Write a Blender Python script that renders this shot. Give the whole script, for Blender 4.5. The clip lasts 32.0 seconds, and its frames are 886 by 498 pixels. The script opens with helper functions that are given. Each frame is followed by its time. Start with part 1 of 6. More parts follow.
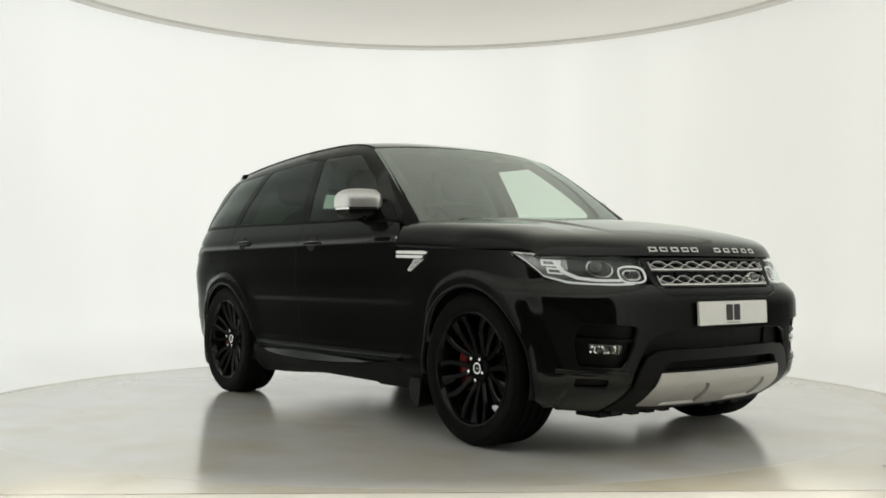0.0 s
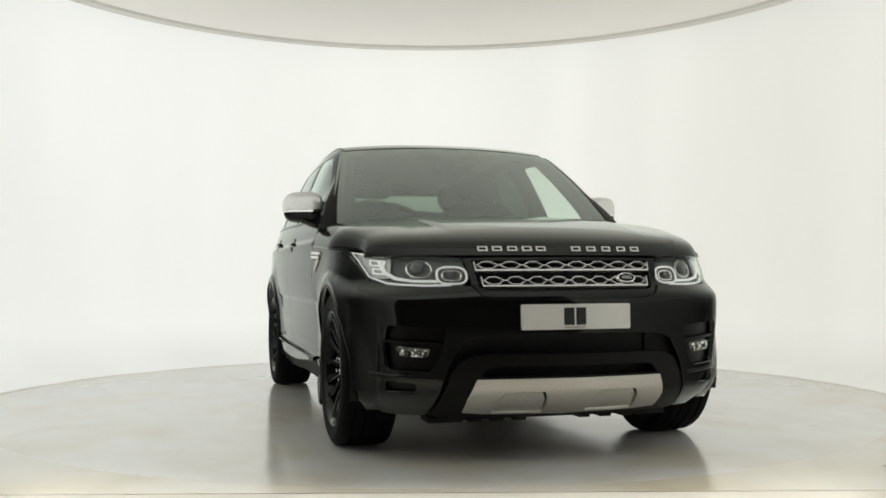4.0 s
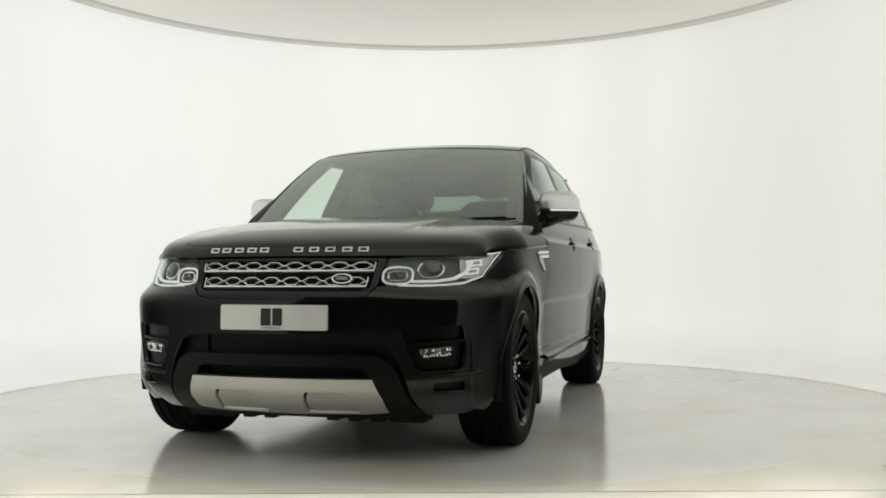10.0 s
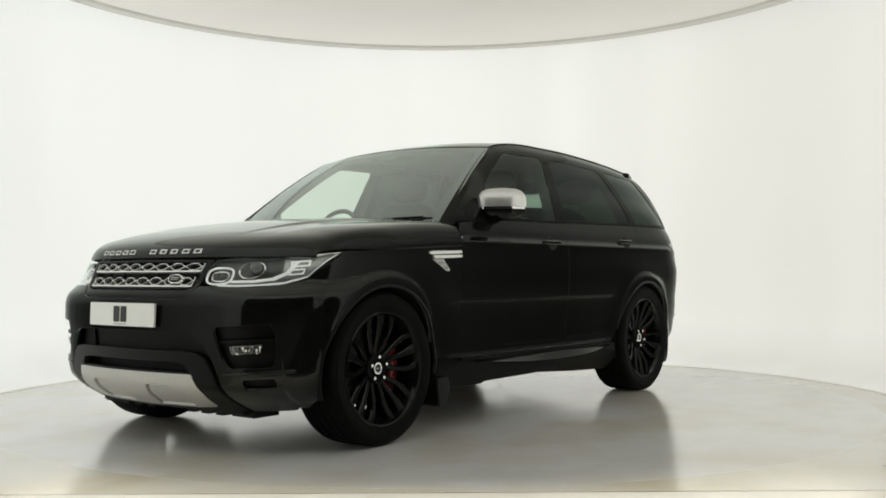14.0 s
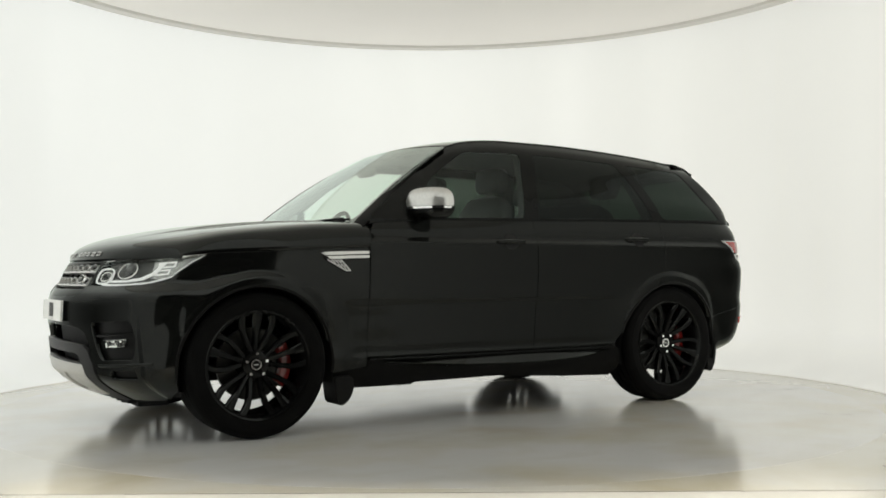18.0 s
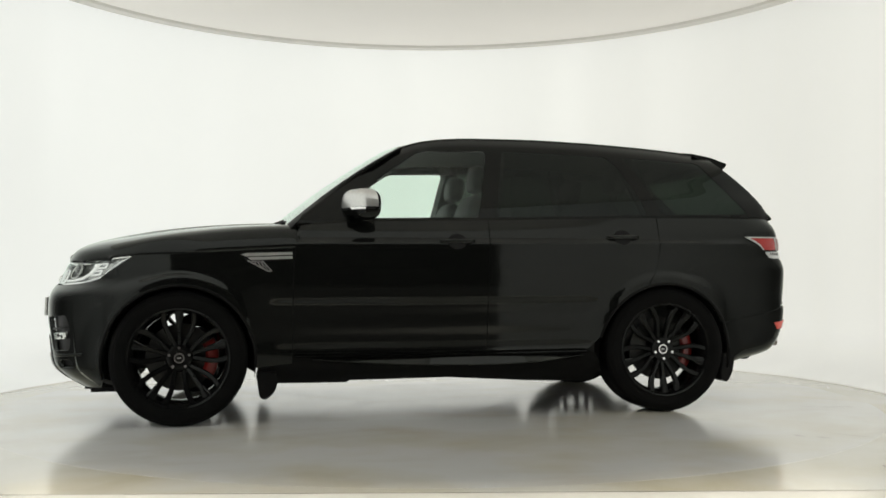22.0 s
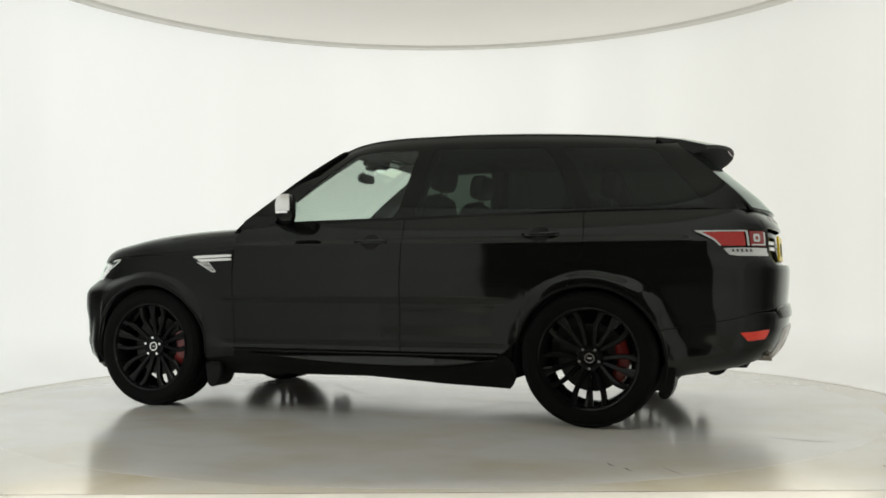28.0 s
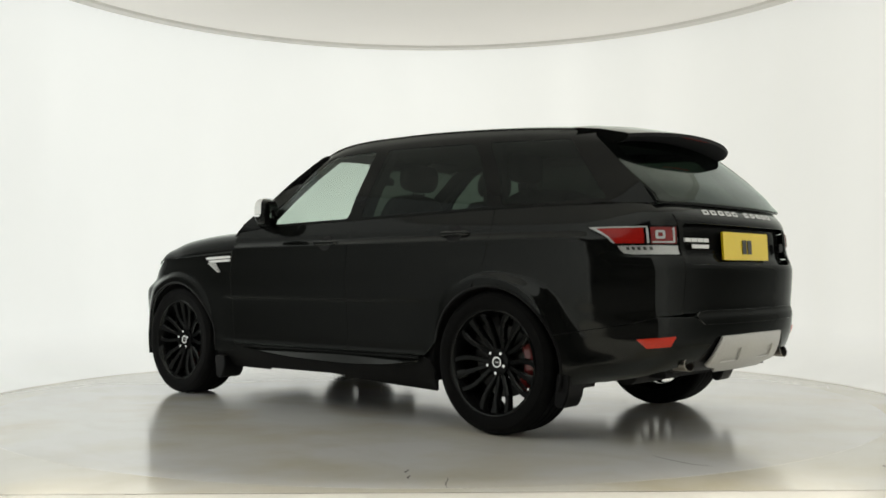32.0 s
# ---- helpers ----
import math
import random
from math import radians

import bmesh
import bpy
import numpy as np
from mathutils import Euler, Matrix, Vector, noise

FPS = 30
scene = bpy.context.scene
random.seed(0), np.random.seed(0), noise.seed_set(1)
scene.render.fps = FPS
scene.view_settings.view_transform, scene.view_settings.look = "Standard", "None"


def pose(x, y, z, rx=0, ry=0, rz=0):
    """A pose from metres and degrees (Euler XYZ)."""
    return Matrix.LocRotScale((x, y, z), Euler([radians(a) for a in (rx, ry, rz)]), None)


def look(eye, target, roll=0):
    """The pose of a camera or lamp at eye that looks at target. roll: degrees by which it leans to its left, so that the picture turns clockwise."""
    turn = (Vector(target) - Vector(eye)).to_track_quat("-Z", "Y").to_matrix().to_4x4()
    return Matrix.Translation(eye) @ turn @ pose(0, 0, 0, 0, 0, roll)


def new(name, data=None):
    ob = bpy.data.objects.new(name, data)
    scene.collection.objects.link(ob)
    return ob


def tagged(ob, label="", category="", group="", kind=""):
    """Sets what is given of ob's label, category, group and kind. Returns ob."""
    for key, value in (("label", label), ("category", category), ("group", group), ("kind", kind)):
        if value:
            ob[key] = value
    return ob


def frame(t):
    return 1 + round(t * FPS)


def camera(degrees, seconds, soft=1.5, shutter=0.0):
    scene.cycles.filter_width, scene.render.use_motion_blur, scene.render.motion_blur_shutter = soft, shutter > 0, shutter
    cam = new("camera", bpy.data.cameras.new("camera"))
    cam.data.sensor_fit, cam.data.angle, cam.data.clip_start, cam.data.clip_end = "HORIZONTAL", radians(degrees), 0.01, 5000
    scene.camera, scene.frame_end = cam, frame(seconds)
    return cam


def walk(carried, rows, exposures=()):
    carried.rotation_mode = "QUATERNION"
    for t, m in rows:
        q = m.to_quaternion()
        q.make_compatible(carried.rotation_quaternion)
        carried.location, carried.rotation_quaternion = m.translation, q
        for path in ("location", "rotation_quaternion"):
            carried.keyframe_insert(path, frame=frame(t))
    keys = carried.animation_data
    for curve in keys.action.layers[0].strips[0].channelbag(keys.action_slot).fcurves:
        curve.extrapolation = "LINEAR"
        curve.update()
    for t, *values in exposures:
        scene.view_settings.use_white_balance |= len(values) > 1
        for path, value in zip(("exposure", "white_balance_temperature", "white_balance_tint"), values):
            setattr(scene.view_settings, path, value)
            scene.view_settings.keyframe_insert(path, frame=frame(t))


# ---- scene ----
# ---- camera: stands still in the wide opening of a round photo booth ----
cam = camera(48.38, 32.0, soft=1.7)
EYE = (0.0, -6.825, 0.859)
AIM = (0.0086 * 6.825 + 0.0014, 0.0, 0.859 + 0.02506 * 6.825)
walk(cam, [(0.0, look(EYE, AIM, -0.2)), (32.0, look(EYE, AIM, -0.2))])

# ---- light ----
world = bpy.data.worlds.new("world")
scene.world = world
world.use_nodes = True
world.node_tree.nodes["Background"].inputs[0].default_value = (0.02, 0.02, 0.02, 1)
world.node_tree.nodes["Background"].inputs[1].default_value = 0.3
scene.view_settings.exposure = 0.0

HALL_LAMP = 135.0
WALL_LIGHT = 0.588   # glow of the backlit booth wall

# sizes of the booth
R_TABLE, R_COVE, R_WALL, H_WALL = 2.86, 3.16, 3.80, 3.75
R_DISC, H_DISC = 3.50, 3.205
GAP = 39.0        # half angle where the rounded foot of the wall ends, degrees
DOOR = 24.6       # half angle of the opening
LINTEL = 2.15


# ---- materials ----
def mat(name, color, rough=0.5, metal=0.0, coat=0.0, spec=0.5, vary=0.0, scale=8.0, bump=0.0, bump_scale=60.0, glow=0.0, trans=0.0, rvary=0.0):
    m = bpy.data.materials.new(name)
    m.use_nodes = True
    nt = m.node_tree
    b = nt.nodes["Principled BSDF"]
    b.inputs["Base Color"].default_value = (*color, 1)
    b.inputs["Roughness"].default_value = rough
    b.inputs["Metallic"].default_value = metal
    b.inputs["Coat Weight"].default_value = coat
    b.inputs["Coat Roughness"].default_value = 0.02
    b.inputs["Specular IOR Level"].default_value = spec
    b.inputs["Transmission Weight"].default_value = trans
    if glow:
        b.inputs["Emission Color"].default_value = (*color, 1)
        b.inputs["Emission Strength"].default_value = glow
    tc = nt.nodes.new("ShaderNodeTexCoord")
    if vary or rvary:
        n1 = nt.nodes.new("ShaderNodeTexNoise")
        n1.inputs["Scale"].default_value = scale
        n1.inputs["Detail"].default_value = 6
        nt.links.new(tc.outputs["Object"], n1.inputs["Vector"])
        if vary:
            ramp = nt.nodes.new("ShaderNodeValToRGB")
            ramp.color_ramp.elements[0].position = 0.3
            ramp.color_ramp.elements[1].position = 0.7
            ramp.color_ramp.elements[0].color = (*[c * (1 - vary) for c in color], 1)
            ramp.color_ramp.elements[1].color = (*[min(1, c * (1 + vary)) for c in color], 1)
            nt.links.new(n1.outputs["Fac"], ramp.inputs[0])
            nt.links.new(ramp.outputs[0], b.inputs["Base Color"])
        if rvary:
            mr = nt.nodes.new("ShaderNodeMapRange")
            mr.inputs["From Min"].default_value, mr.inputs["From Max"].default_value = 0.3, 0.7
            mr.inputs["To Min"].default_value, mr.inputs["To Max"].default_value = max(0, rough - rvary), rough + rvary
            nt.links.new(n1.outputs["Fac"], mr.inputs[0])
            nt.links.new(mr.outputs[0], b.inputs["Roughness"])
    if bump:
        n2 = nt.nodes.new("ShaderNodeTexNoise")
        n2.inputs["Scale"].default_value = bump_scale
        n2.inputs["Detail"].default_value = 3
        nt.links.new(tc.outputs["Object"], n2.inputs["Vector"])
        bp = nt.nodes.new("ShaderNodeBump")
        bp.inputs["Strength"].default_value = bump
        bp.inputs["Distance"].default_value = 0.002
        nt.links.new(n2.outputs["Fac"], bp.inputs["Height"])
        nt.links.new(bp.outputs[0], b.inputs["Normal"])
    return m


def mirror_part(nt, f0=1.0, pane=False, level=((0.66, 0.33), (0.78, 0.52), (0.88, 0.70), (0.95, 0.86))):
    """How much a glossy surface mirrors. Hand-fitted ramps put a polarising filter's loss of glare into the material by
    face direction:
    upright faces lose their glare at a slant (nearly all of it at 56 degrees), level and leaning ones keep it."""
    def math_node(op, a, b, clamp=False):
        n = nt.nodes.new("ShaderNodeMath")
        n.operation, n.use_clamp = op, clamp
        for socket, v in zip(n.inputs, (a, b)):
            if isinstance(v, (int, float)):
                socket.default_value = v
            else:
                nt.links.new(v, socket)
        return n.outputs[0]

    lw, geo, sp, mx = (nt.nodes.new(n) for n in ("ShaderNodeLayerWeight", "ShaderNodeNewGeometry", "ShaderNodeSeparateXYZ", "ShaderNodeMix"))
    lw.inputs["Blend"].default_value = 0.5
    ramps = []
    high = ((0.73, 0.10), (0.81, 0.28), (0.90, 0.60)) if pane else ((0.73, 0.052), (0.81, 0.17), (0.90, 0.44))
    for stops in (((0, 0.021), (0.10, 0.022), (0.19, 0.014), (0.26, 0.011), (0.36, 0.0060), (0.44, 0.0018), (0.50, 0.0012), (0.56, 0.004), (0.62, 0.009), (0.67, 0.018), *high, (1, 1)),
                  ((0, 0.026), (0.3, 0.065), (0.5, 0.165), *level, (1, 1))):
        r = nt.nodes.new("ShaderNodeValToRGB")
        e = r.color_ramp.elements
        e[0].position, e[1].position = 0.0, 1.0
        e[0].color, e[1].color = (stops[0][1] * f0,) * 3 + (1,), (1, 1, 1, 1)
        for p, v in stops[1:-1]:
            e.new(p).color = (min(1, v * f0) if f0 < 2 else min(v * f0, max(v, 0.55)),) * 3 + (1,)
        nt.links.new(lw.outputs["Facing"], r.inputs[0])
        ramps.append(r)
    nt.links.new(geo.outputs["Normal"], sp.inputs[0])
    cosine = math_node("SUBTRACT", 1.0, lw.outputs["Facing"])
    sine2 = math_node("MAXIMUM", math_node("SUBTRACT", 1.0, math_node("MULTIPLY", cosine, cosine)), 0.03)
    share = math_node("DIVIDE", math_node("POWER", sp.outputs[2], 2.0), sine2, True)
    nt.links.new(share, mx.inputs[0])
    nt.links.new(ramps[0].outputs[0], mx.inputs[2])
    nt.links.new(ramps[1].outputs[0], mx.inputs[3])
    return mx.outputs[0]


def turntable_floor(name, base, rough, gloss=1.0):
    """Worn grey resin floor: cloudy colour, scuffs, uneven gloss."""
    m = mat(name, base, 0.8, spec=0.0, vary=0.07, scale=1.3)
    nt = m.node_tree
    for n in nt.nodes:
        if n.type == "VALTORGB":   # yellowed patches
            n.color_ramp.elements[0].color = (base[0] * 0.93, base[1] * 0.875, base[2] * 0.74, 1)
            n.color_ramp.elements[0].position, n.color_ramp.elements[1].position = 0.34, 0.58
            n.color_ramp.elements[1].color = (*[min(1, c * 1.02) for c in base], 1)
    # brown dirt dragged about by tyres
    dc, dm, dn, dr, dx = (nt.nodes.new(n) for n in ("ShaderNodeTexCoord", "ShaderNodeMapping", "ShaderNodeTexNoise", "ShaderNodeValToRGB", "ShaderNodeMix"))
    dm.inputs["Scale"].default_value = (1.3, 0.6, 1.0)
    dn.inputs["Scale"].default_value, dn.inputs["Detail"].default_value, dn.inputs["Distortion"].default_value = 1.5, 9, 0.6
    dr.color_ramp.elements[0].position, dr.color_ramp.elements[1].position = 0.52, 0.80
    dr.color_ramp.elements[0].color, dr.color_ramp.elements[1].color = (0, 0, 0, 1), (0.40, 0.40, 0.40, 1)
    dx.data_type = "RGBA"
    dx.inputs[7].default_value = (base[0] * 0.72, base[1] * 0.63, base[2] * 0.47, 1)
    nt.links.new(dc.outputs["Object"], dm.inputs[0])
    nt.links.new(dm.outputs[0], dn.inputs["Vector"])
    nt.links.new(dn.outputs["Fac"], dr.inputs[0])
    nt.links.new(dr.outputs[0], dx.inputs[0])
    bc = nt.nodes["Principled BSDF"].inputs["Base Color"]
    nt.links.new(bc.links[0].from_socket, dx.inputs[6])
    nt.links.new(dx.outputs[2], bc)
    gl, mx, tc, nz, mr = (nt.nodes.new(n) for n in ("ShaderNodeBsdfGlossy", "ShaderNodeMixShader", "ShaderNodeTexCoord", "ShaderNodeTexNoise", "ShaderNodeMapRange"))
    nz.inputs["Scale"].default_value, nz.inputs["Detail"].default_value = 2.2, 8
    mr.inputs["From Min"].default_value, mr.inputs["From Max"].default_value = 0.3, 0.7
    mr.inputs["To Min"].default_value, mr.inputs["To Max"].default_value = rough * 0.8, rough * 1.25
    nt.links.new(tc.outputs["Object"], nz.inputs["Vector"])
    nt.links.new(nz.outputs["Fac"], mr.inputs[0])
    nt.links.new(mr.outputs[0], gl.inputs["Roughness"])
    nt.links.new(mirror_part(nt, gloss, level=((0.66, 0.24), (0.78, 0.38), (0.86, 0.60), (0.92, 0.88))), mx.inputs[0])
    nt.links.new(nt.nodes["Principled BSDF"].outputs[0], mx.inputs[1])
    nt.links.new(gl.outputs[0], mx.inputs[2])
    nt.links.new(mx.outputs[0], nt.nodes["Material Output"].inputs[0])
    return m


def backlit_wall(name, strength):
    """Stretched white fabric lit evenly from behind: its own glow stands for that light and varies a little, in upright
    bands.
    """
    m = mat(name, (0.55, 0.55, 0.53), 0.9)
    nt = m.node_tree
    b = nt.nodes["Principled BSDF"]
    tc, mp, nz, mr = (nt.nodes.new(n) for n in ("ShaderNodeTexCoord", "ShaderNodeMapping", "ShaderNodeTexNoise", "ShaderNodeMapRange"))
    mp.inputs["Scale"].default_value = (1.0, 1.0, 0.10)
    nz.inputs["Scale"].default_value = 1.6
    nz.inputs["Detail"].default_value = 2
    mr.inputs["From Min"].default_value, mr.inputs["From Max"].default_value = 0.3, 0.7
    mr.inputs["To Min"].default_value, mr.inputs["To Max"].default_value = strength * 0.935, strength * 1.045
    nt.links.new(tc.outputs["Object"], mp.inputs[0])
    nt.links.new(mp.outputs[0], nz.inputs["Vector"])
    nt.links.new(nz.outputs["Fac"], mr.inputs[0])
    # the glow is painted dimmer towards the rounded foot of the wall
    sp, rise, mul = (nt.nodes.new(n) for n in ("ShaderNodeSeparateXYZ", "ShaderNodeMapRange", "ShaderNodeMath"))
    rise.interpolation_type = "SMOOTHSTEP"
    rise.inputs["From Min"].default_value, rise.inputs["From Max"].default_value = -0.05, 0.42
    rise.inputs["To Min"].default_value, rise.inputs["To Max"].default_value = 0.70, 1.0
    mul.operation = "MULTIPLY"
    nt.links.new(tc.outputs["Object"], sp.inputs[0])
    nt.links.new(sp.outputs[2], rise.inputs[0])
    # a painted fall-off also dims the glow a little towards +x
    weak, mul2 = nt.nodes.new("ShaderNodeMapRange"), nt.nodes.new("ShaderNodeMath")
    weak.inputs["From Min"].default_value, weak.inputs["From Max"].default_value = 0.6, 3.6
    weak.inputs["To Min"].default_value, weak.inputs["To Max"].default_value = 1.0, 0.85
    weak.interpolation_type = "SMOOTHSTEP"
    mul2.operation = "MULTIPLY"
    nt.links.new(sp.outputs[0], weak.inputs[0])
    nt.links.new(mr.outputs[0], mul2.inputs[0])
    nt.links.new(weak.outputs[0], mul2.inputs[1])
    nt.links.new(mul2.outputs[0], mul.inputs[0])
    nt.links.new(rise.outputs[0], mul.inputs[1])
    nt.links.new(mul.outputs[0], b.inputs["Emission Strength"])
    # the glow is tinted by hand: cooler towards -x, warmer towards +x
    side, tint = nt.nodes.new("ShaderNodeMapRange"), nt.nodes.new("ShaderNodeMix")
    side.inputs["From Min"].default_value, side.inputs["From Max"].default_value = -3.2, 3.2
    tint.data_type = "RGBA"
    tint.inputs[6].default_value, tint.inputs[7].default_value = (0.972, 1.0, 0.970, 1), (0.998, 1.0, 0.940, 1)
    nt.links.new(sp.outputs[0], side.inputs[0])
    nt.links.new(side.outputs[0], tint.inputs[0])
    nt.links.new(tint.outputs[2], b.inputs["Emission Color"])
    return m


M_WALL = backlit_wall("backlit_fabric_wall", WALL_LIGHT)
M_WHITE = mat("white_ceiling_paint", (0.75, 0.75, 0.73), 0.85, vary=0.02, scale=0.8)
# faint glow added to the ceiling panel to brighten the floor below
M_CEIL = mat("white_ceiling_added_glow", (0.88, 0.855, 0.82), 0.8, vary=0.015, scale=1.0, glow=0.10)
M_RIM = mat("ceiling_rim_metal", (0.74, 0.72, 0.68), 0.5, vary=0.02, scale=3.0)
M_FLOOR = turntable_floor("grey_resin_floor", (0.94, 0.94, 0.92), 0.14, 1.0)
M_OUTFLOOR = turntable_floor("pale_resin_floor", (0.92, 0.90, 0.81), 0.14, 1.0)
M_THRESHOLD = mat("pale_threshold_floor", (0.80, 0.77, 0.70), 0.6, vary=0.06, scale=3.0)
# unseen hall floor, made dark so that the car's reflections stay dark
M_HALLFLOOR = mat("dark_unseen_floor", (0.055, 0.054, 0.052), 0.9, vary=0.2, scale=6.0, bump=0.3, bump_scale=400)
M_SHADE_LINE = mat("grey_painted_shade", (0.74, 0.72, 0.67), 0.8, vary=0.22, scale=1.7)
M_DARK = mat("dark_room_paint", (0.03, 0.03, 0.03), 0.8, vary=0.1, scale=1.0)


# ---- mesh helpers ----
def mesh_object(name, bm, material, smooth=True):
    me = bpy.data.meshes.new(name)
    bm.normal_update()
    bm.to_mesh(me)
    bm.free()
    if smooth:
        for p in me.polygons:
            p.use_smooth = True
    me.materials.append(material)
    return new(name, me)


def part(name, bm, material, parent, label="", smooth=True, sharp=35):
    ob = mesh_object(name, bm, material, smooth)
    if smooth:
        ob.data.set_sharp_from_angle(angle=radians(sharp))
    ob.parent = parent
    if label:
        ob["label"] = label
    return ob


def grid_mesh(rows, close_u=False, close_v=False, flip=False):
    """A bmesh from rows of points."""
    bm = bmesh.new()
    vs = [[bm.verts.new(p) for p in r] for r in rows]
    nu, nv = len(vs), len(vs[0])
    for i in range(nu if close_u else nu - 1):
        for j in range(nv if close_v else nv - 1):
            q = [vs[i][j], vs[(i + 1) % nu][j], vs[(i + 1) % nu][(j + 1) % nv], vs[i][(j + 1) % nv]]
            q = list(dict.fromkeys(q))
            if len(q) > 2:
                bm.faces.new(q[::-1] if flip else q)
    return bm


def revolve(profile, a0, a1, n, closed=True):
    """Turn a closed profile of (r, z) about the z axis from a0 to a1 degrees."""
    full = abs(a1 - a0) >= 360
    rows = []
    for i in range(n if full else n + 1):
        a = radians(a0 + (a1 - a0) * i / n)
        rows.append([(r * math.cos(a), r * math.sin(a), z) for r, z in profile])
    bm = grid_mesh(rows, close_u=full, close_v=closed)
    if not full and closed:
        bm.verts.ensure_lookup_table()
        k = len(profile)
        bm.faces.new([bm.verts[j] for j in range(k)])
        bm.faces.new([bm.verts[n * k + j] for j in range(k)][::-1])
    bmesh.ops.recalc_face_normals(bm, faces=bm.faces)
    return bm


def box(bm, x0, x1, y0, y1, z0, z1, m=None):
    c = [Vector((x, y, z)) for x in (x0, x1) for y in (y0, y1) for z in (z0, z1)]
    vs = [bm.verts.new(m @ p if m else p) for p in c]
    for f in ((0, 1, 3, 2), (4, 6, 7, 5), (0, 4, 5, 1), (2, 3, 7, 6), (0, 2, 6, 4), (1, 5, 7, 3)):
        bm.faces.new([vs[i] for i in f])
    return bm


# ---- the booth ----
prof = [(R_COVE, 0.0)]
for i in range(1, 13):
    a = math.pi / 2 * i / 12
    prof.append((R_COVE + (R_WALL - R_COVE) * math.sin(a), 0.42 * (1 - math.cos(a))))
prof += [(R_WALL, 1.2), (R_WALL, 2.4), (R_WALL, H_WALL), (R_WALL + 0.12, H_WALL), (R_WALL + 0.12, -0.1), (R_COVE, -0.1)]
A0, A1 = -90 + GAP, 270 - GAP
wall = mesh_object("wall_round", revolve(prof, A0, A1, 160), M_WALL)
wall.data.set_sharp_from_angle(angle=radians(30))
tagged(wall, "round seamless backlit white fabric wall curving into the floor", "wall", kind="structure")

# plain wall on to the opening, and the lintel over it
for i, (b0, b1, z0) in enumerate(((-90 + DOOR, -90 + GAP, -0.1), (270 - GAP, 270 - DOOR, -0.1), (-90 - DOOR, -90 + DOOR, LINTEL))):
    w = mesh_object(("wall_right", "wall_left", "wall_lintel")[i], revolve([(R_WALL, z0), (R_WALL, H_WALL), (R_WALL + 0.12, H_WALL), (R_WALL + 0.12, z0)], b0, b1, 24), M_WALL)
    w.data.set_sharp_from_angle(angle=radians(30))
    tagged(w, "backlit white wall beside the booth opening", "wall", kind="structure")

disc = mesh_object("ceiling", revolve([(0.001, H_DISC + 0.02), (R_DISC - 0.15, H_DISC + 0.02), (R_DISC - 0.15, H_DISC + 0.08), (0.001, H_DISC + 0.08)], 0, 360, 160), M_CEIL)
disc.data.set_sharp_from_angle(angle=radians(30))
tagged(disc, "round white fabric ceiling panel hung over the turntable", "ceiling", kind="structure")
rim = mesh_object("trim", revolve([(R_DISC - 0.15, H_DISC + 0.02), (R_DISC - 0.13, H_DISC), (R_DISC - 0.01, H_DISC), (R_DISC, H_DISC + 0.01),
                                   (R_DISC, H_DISC + 0.12), (R_DISC - 0.149, H_DISC + 0.12)], 0, 360, 160), M_RIM)
rim.data.set_sharp_from_angle(angle=radians(30))
tagged(rim, "pale grey metal rim round the ceiling panel", "trim", kind="structure")
top = mesh_object("ceiling_upper", revolve([(0.001, H_WALL), (R_WALL + 0.12, H_WALL), (R_WALL + 0.12, H_WALL + 0.1), (0.001, H_WALL + 0.1)], 0, 360, 96), M_WHITE)
tagged(top, "plain white ceiling above the round panel", "ceiling", kind="structure")
# outer room with the camera: dark walls, pale slab and threshold, darkened floor beyond
bm = bmesh.new()
box(bm, -6.5, 6.5, -11, 4.6, -0.2, -0.101)
room_floor = tagged(mesh_object("ground", bm, M_OUTFLOOR, False), "concrete slab under the studio", "floor", kind="structure")
bm = bmesh.new()
box(bm, -6.5, 6.5, -3.45, -2.926, -0.1, -0.002)
tagged(mesh_object("floor_threshold", bm, M_THRESHOLD, False), "pale worn threshold strip before the booth", "floor", kind="structure")
bm = bmesh.new()
box(bm, -6.5, 6.5, -11, -3.45, -0.1, -0.004)
tagged(mesh_object("floor_outer", bm, M_HALLFLOOR, False), "unseen hall floor, made dark for reflections in the car", "floor", kind="structure")
# soft shade line at the wall's foot, painted as a thin grey ring
shade_line = mesh_object("floor_shade_line", revolve([(R_COVE - 0.012, 0.0), (R_COVE - 0.010, 0.0012), (R_COVE + 0.030, 0.0022), (R_COVE + 0.032, -0.002), (R_COVE - 0.012, -0.002)], A0, A1, 160), M_SHADE_LINE)
tagged(shade_line, "faint grey strip painted for the shade where the wall meets the floor", "trim", kind="structure")
bm = bmesh.new()
ring_n = 128
front = -2.926
inner_v, outer_v = [], []
for i in range(ring_n):
    an = 2 * math.pi * i / ring_n
    c, s = math.cos(an), math.sin(an)
    inner_v.append(bm.verts.new((R_TABLE * c, R_TABLE * s, -0.0004)))
    r = 3.79
    if s < 0 and r * s < front:
        r = front / s
    outer_v.append(bm.verts.new((r * c, r * s, -0.0004)))
for i in range(ring_n):
    j = (i + 1) % ring_n
    bm.faces.new([inner_v[i], outer_v[i], outer_v[j], inner_v[j]])
tagged(mesh_object("floor", bm, M_OUTFLOOR, False), "pale resin floor round the turntable edge", "floor", kind="structure")
